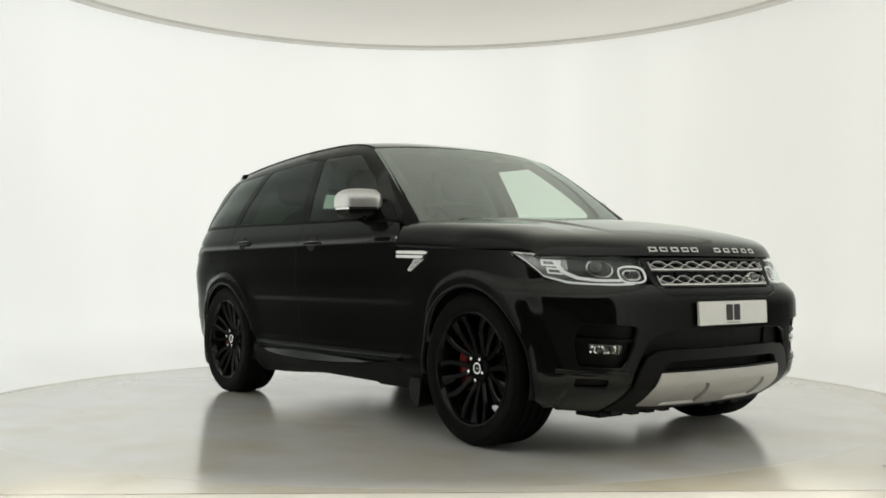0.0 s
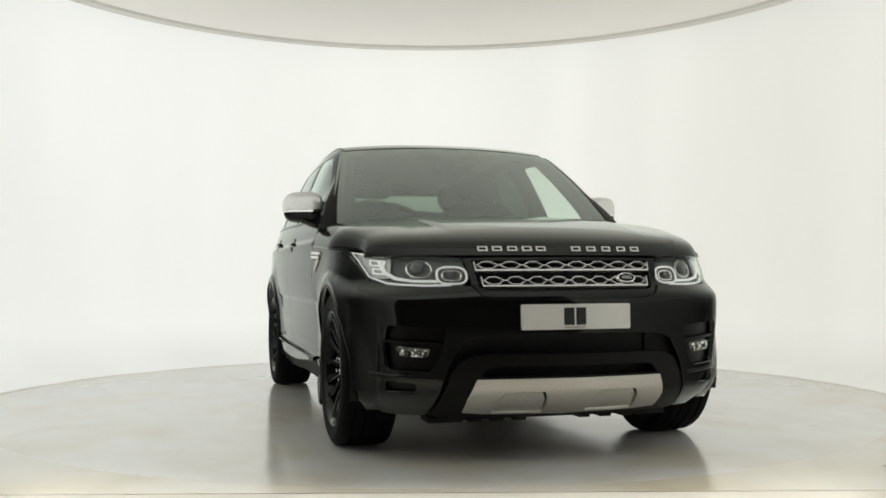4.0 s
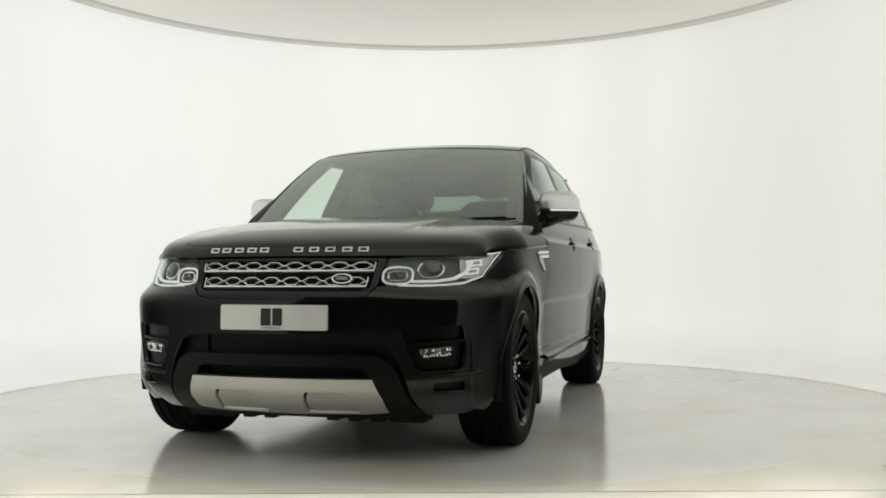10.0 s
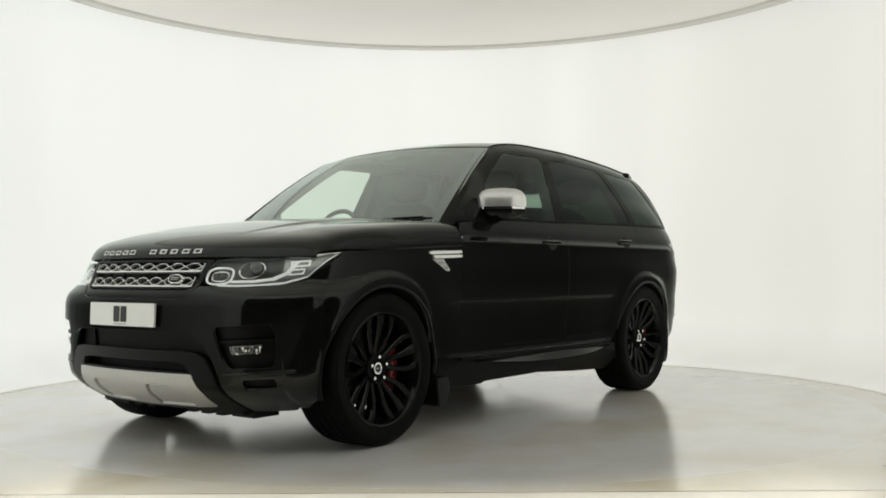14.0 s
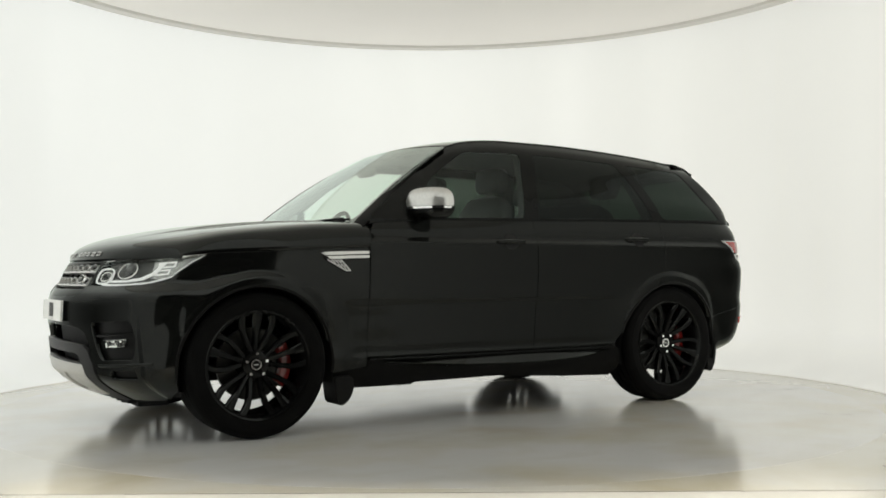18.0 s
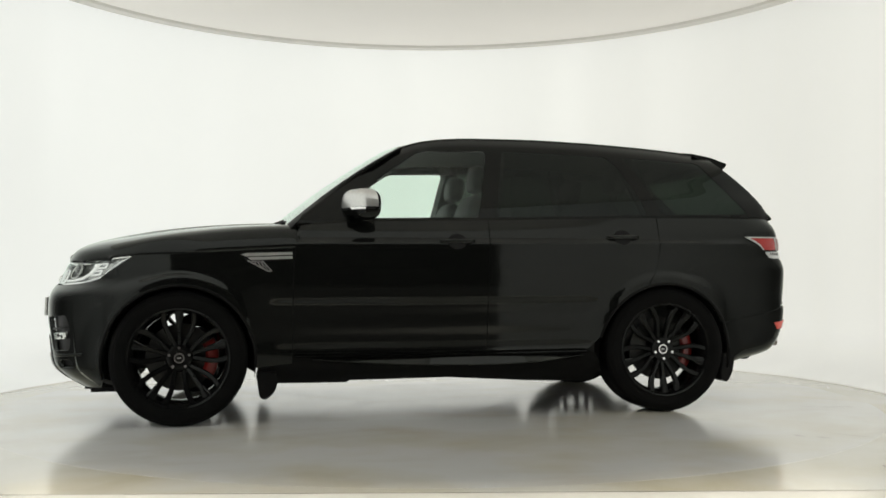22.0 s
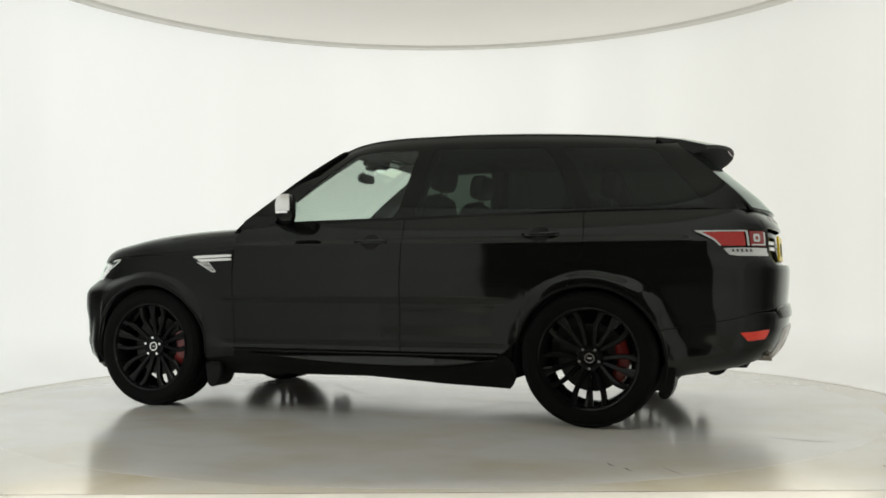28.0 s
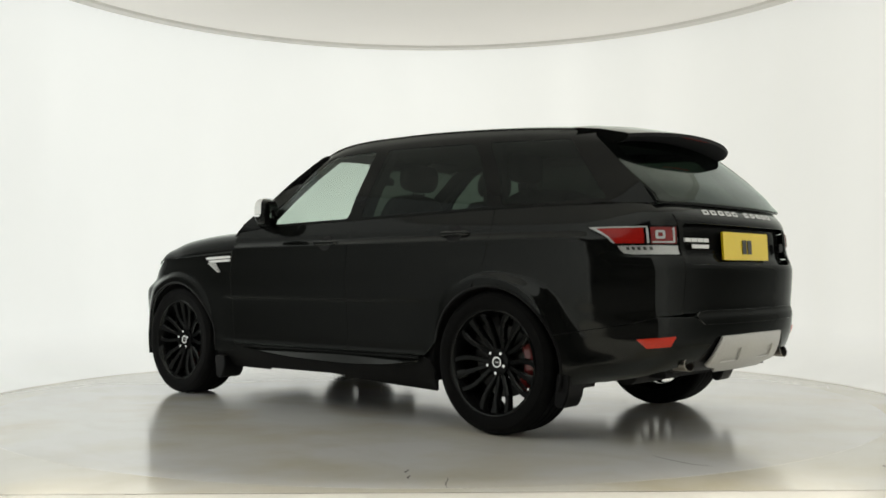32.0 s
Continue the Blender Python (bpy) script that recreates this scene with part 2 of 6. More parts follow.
for nm, b6 in (("wall_south", (-6.5, 6.5, -11.1, -11, -0.1, 4.2)), ("wall_west", (-6.6, -6.5, -11.1, 4.7, -0.1, 4.2)), ("wall_east", (6.5, 6.6, -11.1, 4.7, -0.1, 4.2)),
               ("wall_north", (-6.5, 6.5, 4.6, 4.7, -0.1, 4.2)), ("ceiling_outer", (-6.6, 6.6, -11.1, 4.7, 4.2, 4.3))):
    bm = bmesh.new()
    box(bm, *b6)
    tagged(mesh_object(nm, bm, M_DARK, False), "dark painted wall of the studio hall", "wall" if nm[0] == "w" else "ceiling", kind="structure")

# two small hall lamps above the opening
for x in (-1.3, 1.3):
    data = bpy.data.lights.new("hall_lamp", "AREA")
    data.shape, data.size, data.energy, data.color = "DISK", 0.7, HALL_LAMP, (1.0, 0.95, 0.86)
    tagged(new("hall_lamp", data), "round ceiling lamp of the studio hall", "lamp").matrix_world = look((x, -4.6, 4.05), (x, -4.4, 0.0))

# the turntable
turntable = tagged(mesh_object("turntable", revolve([(0.001, 0), (R_TABLE - 0.001, 0), (R_TABLE, -0.001), (R_TABLE, -0.09), (0.001, -0.09)], 0, 360, 160), M_FLOOR),
                   "round grey glossy turntable floor under the car", "turntable")
turntable.data.set_sharp_from_angle(angle=radians(30))


def scuff(points, width, material):
    """A thin scratch or crack in the floor coating, given in metres along the car's axes."""
    pts = []
    for (ax, ay), (bx, by) in zip(points, points[1:]):
        for i in range(6):
            t = i / 6
            pts.append(Vector((ax + (bx - ax) * t, ay + (by - ay) * t, 0)))
    pts.append(Vector((*points[-1], 0)))
    rnd = random.Random(len(pts))
    rows = []
    for i, p in enumerate(pts):
        d = (pts[min(i + 1, len(pts) - 1)] - pts[max(i - 1, 0)]).normalized()
        n = Vector((-d.y, d.x, 0))
        p = p + n * rnd.uniform(-0.006, 0.006)
        w = width * (0.25 + 0.75 * math.sin(math.pi * (i + 0.5) / len(pts))) * rnd.uniform(0.6, 1.2) / 2
        rows.append([(q.y - 0.006, -(q.x + 0.1805), 0.0006) for q in (p - n * w, p + n * w)])
    bm = grid_mesh(rows)
    bmesh.ops.recalc_face_normals(bm, faces=bm.faces)
    for f in bm.faces:
        if f.normal.z < 0:
            f.normal_flip()
    return part("scuff_mark", bm, material, turntable, smooth=False)


M_SCUFF = mat("dark_floor_scuff", (0.10, 0.09, 0.08), 0.7, vary=0.3, scale=40)
M_CRACK = mat("brown_floor_crack", (0.34, 0.29, 0.22), 0.8, vary=0.3, scale=30)
scuff([(-2.40, 0.930), (-2.52, 0.967), (-2.64, 0.996), (-2.735, 0.982)], 0.010, M_SCUFF)
scuff([(-1.756, 1.915), (-1.80, 1.975)], 0.012, M_SCUFF)
scuff([(-1.845, 2.000), (-1.895, 2.055)], 0.012, M_SCUFF)
scuff([(-2.0, 1.93), (-2.13, 2.08)], 0.006, M_SCUFF)
scuff([(-1.25, -0.20), (-0.954, 0.041), (-0.72, 0.035), (-0.30, -0.012), (0.25, 0.10)], 0.008, M_CRACK)
scuff([(-0.72, 0.035), (-0.63, 0.357), (-0.42, 0.62), (-0.35, 0.85)], 0.006, M_CRACK)
scuff([(0.25, 0.10), (0.55, 0.42), (0.62, 0.80)], 0.006, M_CRACK)
scuff([(0.9, -0.6), (0.6, -0.25), (0.25, 0.10)], 0.007, M_CRACK)
scuff([(-1.0, -0.95), (-0.5, -0.80), (0.1, -0.86)], 0.006, M_CRACK)

# ---- car materials ----
def gloss_paint(name, color, rough, f0=1.0, vary=0.15, scale=900.0):
    """Black lacquer: a dark base under a clear mirror coat, with the finest orange peel."""
    m = mat(name, color, 0.6, spec=0.0, vary=vary, scale=scale)
    nt = m.node_tree
    gl, mx = nt.nodes.new("ShaderNodeBsdfGlossy"), nt.nodes.new("ShaderNodeMixShader")
    gl.inputs["Roughness"].default_value = rough
    gl.inputs["Color"].default_value = (0.96, 1.0, 0.97, 1)
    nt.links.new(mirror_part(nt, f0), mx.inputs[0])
    nt.links.new(nt.nodes["Principled BSDF"].outputs[0], mx.inputs[1])
    nt.links.new(gl.outputs[0], mx.inputs[2])
    nt.links.new(mx.outputs[0], nt.nodes["Material Output"].inputs[0])
    return m


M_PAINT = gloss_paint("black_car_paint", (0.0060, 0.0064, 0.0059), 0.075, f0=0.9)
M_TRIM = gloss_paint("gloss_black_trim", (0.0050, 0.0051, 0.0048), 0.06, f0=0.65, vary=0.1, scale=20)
M_SATIN = mat("satin_black_plastic", (0.0044, 0.0044, 0.0042), 0.40, spec=0.12, vary=0.15, scale=30, bump=0.08, bump_scale=500)
M_SILL = mat("black_sill_plastic", (0.0058, 0.0058, 0.0055), 0.55, spec=0.06, vary=0.15, scale=30)
M_MATT = mat("matt_black_plastic", (0.010, 0.010, 0.010), 0.75, spec=0.25, vary=0.2, scale=25)
M_RUBBER = mat("tyre_rubber", (0.0036, 0.0036, 0.0035), 0.75, spec=0.08, vary=0.2, scale=18, bump=0.1, bump_scale=300)
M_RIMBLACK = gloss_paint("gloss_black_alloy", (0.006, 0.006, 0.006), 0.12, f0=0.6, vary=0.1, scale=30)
M_CHROME = mat("chrome", (0.86, 0.86, 0.85), 0.07, metal=1.0)
M_MIRROR = mat("tinted_mirror_glass", (0.30, 0.32, 0.30), 0.03, metal=1.0)
M_BRUSH = mat("silver_paint", (0.70, 0.70, 0.68), 0.30, metal=0.85, vary=0.05, scale=60)
M_SKID = mat("brushed_silver_plate", (0.50, 0.49, 0.465), 0.36, metal=0.7, vary=0.05, scale=80, bump=0.05, bump_scale=400)
M_LETTER = mat("silver_letter", (0.70, 0.70, 0.68), 0.25, metal=0.6)
M_RED = mat("red_brake_paint", (0.22, 0.008, 0.006), 0.3, coat=0.5)
M_REDLENS = mat("red_lamp_lens", (0.34, 0.012, 0.008), 0.2, coat=0.15, spec=0.3, vary=0.15, scale=120)
M_DARKRED = mat("dark_red_lamp_lens", (0.20, 0.010, 0.008), 0.2, coat=0.15, spec=0.3, vary=0.15, scale=120)
M_REFLECTOR = mat("red_reflector", (0.62, 0.030, 0.010), 0.2, coat=0.15, spec=0.3, vary=0.2, scale=200)
M_CLEARLENS = mat("clear_lamp_lens", (0.44, 0.45, 0.44), 0.18, coat=1.0, vary=0.15, scale=150)
M_LAMPBODY = mat("grey_lamp_housing", (0.060, 0.060, 0.058), 0.3, metal=0.4, vary=0.3, scale=40)
M_LAMPCHROME = mat("bright_lamp_reflector", (0.78, 0.78, 0.76), 0.16, metal=0.9, vary=0.1, scale=60)
M_DRL = mat("white_running_light", (0.78, 0.79, 0.78), 0.2, coat=1.0, glow=0.30)
M_BLADE = mat("frosted_lamp_blade", (0.40, 0.41, 0.40), 0.25, metal=0.6, coat=0.6, vary=0.2, scale=60)
M_LENS = mat("projector_lens", (0.035, 0.035, 0.035), 0.05, coat=1.0, spec=0.8)
M_DISC = mat("steel_brake_disc", (0.035, 0.035, 0.033), 0.4, metal=1.0, vary=0.1, scale=40)
M_PLATEW = mat("white_number_plate", (0.74, 0.74, 0.70), 0.35, coat=0.5, vary=0.02, scale=15)
M_PLATEY = mat("yellow_number_plate", (0.76, 0.55, 0.004), 0.4, coat=0.2, vary=0.02, scale=15)
M_INK = mat("black_plate_print", (0.01, 0.01, 0.01), 0.5)
M_INKGREY = mat("grey_plate_print", (0.25, 0.25, 0.24), 0.5)
M_CABIN = mat("black_cabin_trim", (0.012, 0.012, 0.011), 0.6, vary=0.2, scale=20, bump=0.1, bump_scale=300)
M_LEATHER = mat("black_leather", (0.008, 0.008, 0.0075), 0.6, vary=0.2, scale=12, bump=0.15, bump_scale=200)
M_HEADLINER = mat("grey_headliner", (0.10, 0.10, 0.095), 0.9, vary=0.05, scale=40)
M_PIPE = mat("steel_exhaust", (0.24, 0.22, 0.19), 0.28, metal=1.0, vary=0.1, scale=30)


def glass(name, tint, f0=1.0, rough=0.0):
    """Thin tinted pane: light passes with the tint, the surface mirrors more at a slant."""
    m = bpy.data.materials.new(name)
    m.use_nodes = True
    nt = m.node_tree
    nt.nodes.remove(nt.nodes["Principled BSDF"])
    tr, gl, mx = (nt.nodes.new(n) for n in ("ShaderNodeBsdfTransparent", "ShaderNodeBsdfGlossy", "ShaderNodeMixShader"))
    tr.inputs[0].default_value = (*tint, 1)
    gl.inputs["Roughness"].default_value = rough
    gl.inputs["Color"].default_value = (0.91, 1.0, 0.96, 1)
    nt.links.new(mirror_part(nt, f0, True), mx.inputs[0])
    nt.links.new(tr.outputs[0], mx.inputs[1])
    nt.links.new(gl.outputs[0], mx.inputs[2])
    nt.links.new(mx.outputs[0], nt.nodes["Material Output"].inputs[0])
    return m


G_SCREEN = glass("clear_windscreen_glass", (0.82, 0.90, 0.84), f0=2.4)
G_FRONT = glass("clear_green_glass", (0.86, 0.95, 0.90), f0=1.2)
G_PRIVACY = glass("dark_privacy_glass", (0.036, 0.050, 0.039), f0=0.9)
G_REAR = glass("dark_rear_glass", (0.20, 0.27, 0.22), f0=0.7)
G_LAMP = glass("clear_lamp_cover", (0.95, 0.96, 0.95))


# ---- surfaces of the car, in metres: x forward, y left, z up ----
def table(points, n=600):
    """A smooth curve through (a, b) points, as a quick function."""
    pts = sorted(points)
    xs, ys = [p[0] for p in pts], [p[1] for p in pts]
    d = [(ys[i + 1] - ys[i]) / (xs[i + 1] - xs[i]) for i in range(len(xs) - 1)]
    ms = [d[0]] + [0 if d[i - 1] * d[i] <= 0 else 2 * d[i - 1] * d[i] / (d[i - 1] + d[i]) for i in range(1, len(d))] + [d[-1]]
    gx = np.linspace(xs[0], xs[-1], n)
    gy = []
    for x in gx:
        i = min(max(np.searchsorted(xs, x) - 1, 0), len(d) - 1)
        h = xs[i + 1] - xs[i]
        t = (x - xs[i]) / h
        gy.append(ys[i] * (2 * t**3 - 3 * t * t + 1) + h * ms[i] * (t**3 - 2 * t * t + t) + ys[i + 1] * (3 * t * t - 2 * t**3) + h * ms[i + 1] * (t**3 - t * t))
    k = np.array([0.25, 0.5, 0.25])
    gy = np.array(gy)
    for _ in range(40):
        gy[1:-1] = np.convolve(gy, k, "valid")
    return lambda v: float(np.interp(v, gx, gy))


XF = table([(0.16, 2.02), (0.22, 2.13), (0.28, 2.225), (0.34, 2.275), (0.42, 2.288), (0.52, 2.298), (0.62, 2.308), (0.70, 2.306), (0.76, 2.290), (0.82, 2.250), (0.88, 2.222), (0.94, 2.190), (0.99, 2.165), (1.25, 2.0)])
XR = table([(0.16, -2.05), (0.28, -2.20), (0.36, -2.40), (0.45, -2.465), (0.55, -2.495), (0.62, -2.50), (0.67, -2.49), (0.76, -2.497), (0.87, -2.503), (0.93, -2.487), (0.97, -2.468), (1.06, -2.462), (1.12, -2.45), (1.16, -2.43), (1.21, -2.385), (1.25, -2.345)])
HW = table([(0.16, 0.86), (0.22, 0.885), (0.28, 0.922), (0.34, 0.944), (0.40, 0.953), (0.46, 0.949), (0.55, 0.954), (0.62, 0.961), (0.67, 0.967), (0.72, 0.973), (0.80, 0.981), (0.88, 0.983), (0.95, 0.9785), (1.01, 0.974), (1.03, 0.9715), (1.05, 0.964), (1.12, 0.941), (1.18, 0.918), (1.25, 0.89)])
WHEELS = ((1.4615, 0.372), (-1.4615, 0.365))
N_CTRL = 18


def ctrl(i, z):
    i = abs(i)
    if i > N_CTRL:
        x, y = ctrl(2 * N_CTRL - i, z)
        return x, -y
    xf, xr, w = XF(z), XR(z), HW(z)
    c = max(0.0, min(1.0, (0.84 - z) / 0.10))
    c *= 0.030 * c * (3 - 2 * c)   # the bumper's corners are squarer than the lamps above
    return ((xf, 0), (xf - 0.012, 0.27), (xf - 0.058, 0.52), (xf - 0.165 + c, 0.745 + c), (xf - 0.375 + 0.6 * c, w - 0.064 + 1.4 * c), (1.60, w - 0.014), (1.25, w - 0.007), (0.85, w - 0.001), (0.4, w + 0.004),
            (-0.1, w + 0.006), (-0.6, w + 0.004), (-1.1, w - 0.003), (-1.5, w - 0.012), (-1.85, w - 0.030), (xr + 0.31, w - 0.062), (xr + 0.085, 0.765), (xr + 0.026, 0.48), (xr + 0.006, 0.23), (xr, 0))[i]


def flare(x, z):
    d = 0.0
    for cx, cz in WHEELS:
        r = math.hypot(x - cx, z - cz)
        d += 0.011 * math.exp(-((r - 0.44) / 0.105) ** 2)
    return d


# pressings of the doors: the shoulder line, the ridge low on the doors and the hollow under it
PRESS = table([(0.30, 0.0), (0.385, 0.0), (0.400, 0.0), (0.416, -0.006), (0.46, 0.002), (0.55, 0.002), (0.62, -0.001), (0.67, -0.0022), (0.688, -0.0027), (0.716, 0.0030), (0.745, 0.0020), (0.80, 0.001), (0.90, 0.0), (1.3, 0.0)])
SHOULDER = table([(0.80, 0.0), (0.98, 0.0), (1.010, 0.0006), (1.042, 0.0064), (1.054, 0.0030), (1.072, -0.0006), (1.11, 0.0), (1.3, 0.0)])


def smooth(k):
    k = max(0.0, min(1.0, k))
    return k * k * (3 - 2 * k)


def pressing(x, z):
    lower = smooth((0.99 - x) / 0.14) * smooth((x + 1.06) / 0.13)
    upper = smooth((0.84 - x) / 0.10) * smooth((x + 2.06) / 0.12)
    return lower * PRESS(z) + upper * SHOULDER(z)


LIP_Y = table([(0, 0.996), (0.20, 0.996), (0.29, 0.991), (0.385, 0.968), (0.42, 0.948), (0.6, 0.90)])


def arch_lip(x, y, z):
    """The flared lip round each wheel arch stands out from the side."""
    for cx, cz in WHEELS:
        r = math.hypot(x - cx, z - cz)
        end = max(0.0, min(1.0, ((x - cx) * cx / abs(cx) - 0.15) / 0.2))   # wider and softer towards the car's ends
        k = max(0.0, min(1.0, (0.514 + 0.05 * end - r) / (0.054 + 0.06 * end)))
        if k:
            k *= k * (3 - 2 * k)
            k *= 0.4 + 0.6 * max(0.0, min(1.0, (z - 0.25) / 0.15))
            y += k * max(0.0, LIP_Y(abs(x - cx)) - y)
    return y


def body(s, z):
    """The lower body: s runs round the plan from 0 (nose) to 18 (tail); negative s is the right side."""
    side = -1 if s < 0 else 1
    s = abs(s)
    i = min(int(s), N_CTRL - 1)
    t = s - i
    q = ((1 - t) ** 3 / 6, (3 * t**3 - 6 * t * t + 4) / 6, (-3 * t**3 + 3 * t * t + 3 * t + 1) / 6, t**3 / 6)
    x = y = 0.0
    for k in range(4):
        j = i - 1 + k
        cx, cy = ctrl(j, z)
        if j < 0:
            cy = -cy
        x += q[k] * cx
        y += q[k] * cy
    if 3.5 < s < 14.5:
        y += flare(x, z) + pressing(x, z)
        y = arch_lip(x, y, z)
    return Vector((x, side * y, z))


def solve_s(lo, hi, want, axis, z=0.7):
    for _ in range(40):
        mid = (lo + hi) / 2
        v = body(mid, z)[axis]
        if (v > want) == (body(lo, z)[axis] > want):
            lo = mid
        else:
            hi = mid
    return (lo + hi) / 2


def FY(y, z=0.7):
    """s of a place on the nose, from its y."""
    return math.copysign(solve_s(0.0, 4.6, abs(y), 1, z), y)


def SX(x, z=0.7):
    """s of a place on the side, from its x."""
    return solve_s(3.0, 15.5, x, 0, z)


def RY(y, z=0.7):
    """Signed distance in s from the tail's middle, from its y."""
    return math.copysign(18 - solve_s(13.5, 18.0, abs(y), 1, z), y)


def tail(q, z):
    p = body(18 - abs(q), z)
    return Vector((p.x, math.copysign(p.y, q) if q else 0.0, z))


BELT = table([(-2.6, 1.206), (-2.2, 1.208), (-1.65, 1.206), (-1.3, 1.203), (-0.97, 1.197), (-0.63, 1.189), (-0.29, 1.181), (0.1, 1.176), (0.39, 1.17), (0.78, 1.142), (1.0, 1.12)])
SHUT = table([(2.3, 0.942), (1.97, 0.955), (1.74, 0.970), (1.4, 0.983), (1.06, 0.999), (0.84, 1.010), (0.3, 1.03)])
ROOF_C = table([(0.35, 1.63), (0.22, 1.672), (0.12, 1.70), (-0.05, 1.733), (-0.3, 1.757), (-0.6, 1.764), (-1.0, 1.752), (-1.4, 1.728), (-1.8, 1.69), (-2.2, 1.64)])
ROOF_E = table([(0.35, 1.55), (0.22, 1.612), (0.12, 1.652), (0.04, 1.676), (-0.117, 1.697), (-0.3, 1.705), (-0.65, 1.704), (-1.0, 1.693), (-1.37, 1.672), (-1.73, 1.642), (-1.95, 1.615), (-2.2, 1.58)])
LEAN = table([(-0.1, -0.012), (0, 0), (0.25, 0.040), (0.5, 0.095), (0.75, 0.152), (0.9, 0.197), (1.0, 0.25)])
XGLASS = table([(1.10, -2.49), (1.20, -2.42), (1.227, -2.400), (1.306, -2.328), (1.4, -2.222), (1.515, -2.090), (1.6, -1.985), (1.68, -1.89)])
Y_BELT = table([(x, body(SX(x, 1.19), 1.19).y) for x in np.linspace(-2.3, 1.0, 40)])


def side_glass(x, z):
    t = (z - 1.19) / (ROOF_E(x) - 1.19)
    return Vector((x, Y_BELT(x) - LEAN(t), z))


def rear_glass(b, z):
    """b from -1 to 1 across the tailgate glass."""
    xe = XGLASS(z) + 0.085
    ye = side_glass(max(xe, -2.29), z).y - 0.005
    y = b * ye
    return Vector((XGLASS(z) + 0.085 * abs(b) ** 2.2, y, z))


def windscreen(b, v):
    """b from -1 to 1 across, v from 0 (cowl) to 1 (roof)."""
    a = b * b
    x0, x1 = 0.960 - 0.105 * a, 0.222 - 0.062 * a
    y0, y1 = 0.875 * b, 0.712 * b
    z0, z1 = 1.150 - 0.008 * a, 1.674 - 0.033 * a
    bulge = 0.022 * 4 * v * (1 - v)
    return Vector((x0 + (x1 - x0) * v + bulge * 0.6, y0 + (y1 - y0) * v + 0.012 * b * 4 * v * (1 - v), z0 + (z1 - z0) * v + bulge * 0.8))


def roof(x, b):
    ye = side_glass(x, ROOF_E(x)).y + 0.006
    zc, ze = ROOF_C(x), ROOF_E(x) + 0.004
    return Vector((x, b * ye, zc - (zc - ze) * abs(b) ** 2.4))


NOSE = table([(0.0, 0.943), (0.012, 0.968), (0.03, 0.995), (0.06, 1.018), (0.12, 1.043), (0.25, 1.071), (0.45, 1.104), (0.65, 1.130), (0.85, 1.148), (1.05, 1.158), (1.4, 1.166)])
EDGE_Y = table([(x, body(SX(x, 0.97), SHUT(x)).y) for x in np.linspace(0.7, 1.95, 30)])
NOSE_X = table([(y, body(FY(y, 0.945), 0.945).x) for y in np.linspace(0.0, 0.87, 30)])


def bonnet(b, f):
    """b from -1 to 1 across, f from 0 (nose edge) to 1 (cowl)."""
    a = abs(b)
    x0 = NOSE_X(a * 0.875)
    x1 = 0.965 - 0.15 * a * a - 0.035
    g = f ** 1.6
    x = x0 + (x1 - x0) * g
    w = smooth((x0 - x) / 0.55)
    ye = 0.875 + (EDGE_Y(min(x, 1.74)) - 0.875) * w
    y = b * ye
    z = NOSE(x0 - x)
    ay = abs(y)
    crease = 0.60 - 0.10 * max(0.0, x - 1.0)
    k = max(0.0, min(1.0, (crease - ay) / 0.035))
    z += 0.009 * k * k * (3 - 2 * k) * min(1.0, max(0.0, (x0 - x - 0.10) / 0.4))
    if ay < 0.62:
        z += 0.014 * (1 - (ay / 0.62) ** 2) * min(1, (x0 - x) / 0.2)
    else:
        t = (ay - 0.62) / max(0.05, abs(ye) - 0.62)
        t = min(1.0, t)
        z -= max(0.0, z - SHUT(x)) * (0.16 * t ** 2.5 + 0.84 * t ** 13)   # nearly flat, then a steep side face
    return Vector((x, y, z))


# ---- panels: outlines laid on those surfaces ----
def normal_of(f, u, v, e=2e-3):
    return (f(u + e, v) - f(u - e, v)).cross(f(u, v + e) - f(u, v - e)).normalized()


def rounded(poly, r, n=4):
    """The outline with its corners rounded by about r."""
    out = []
    k = len(poly)
    for i in range(k):
        p, a, c = Vector(poly[i]), Vector(poly[i - 1]), Vector(poly[(i + 1) % k])
        ra = min(r, (a - p).length * 0.45)
        rc = min(r, (c - p).length * 0.45)
        s, e = p + (a - p).normalized() * ra, p + (c - p).normalized() * rc
        for j in range(n + 1):
            t = j / n
            out.append(tuple((1 - t) ** 2 * s + 2 * t * (1 - t) * p + t * t * e))
    return out


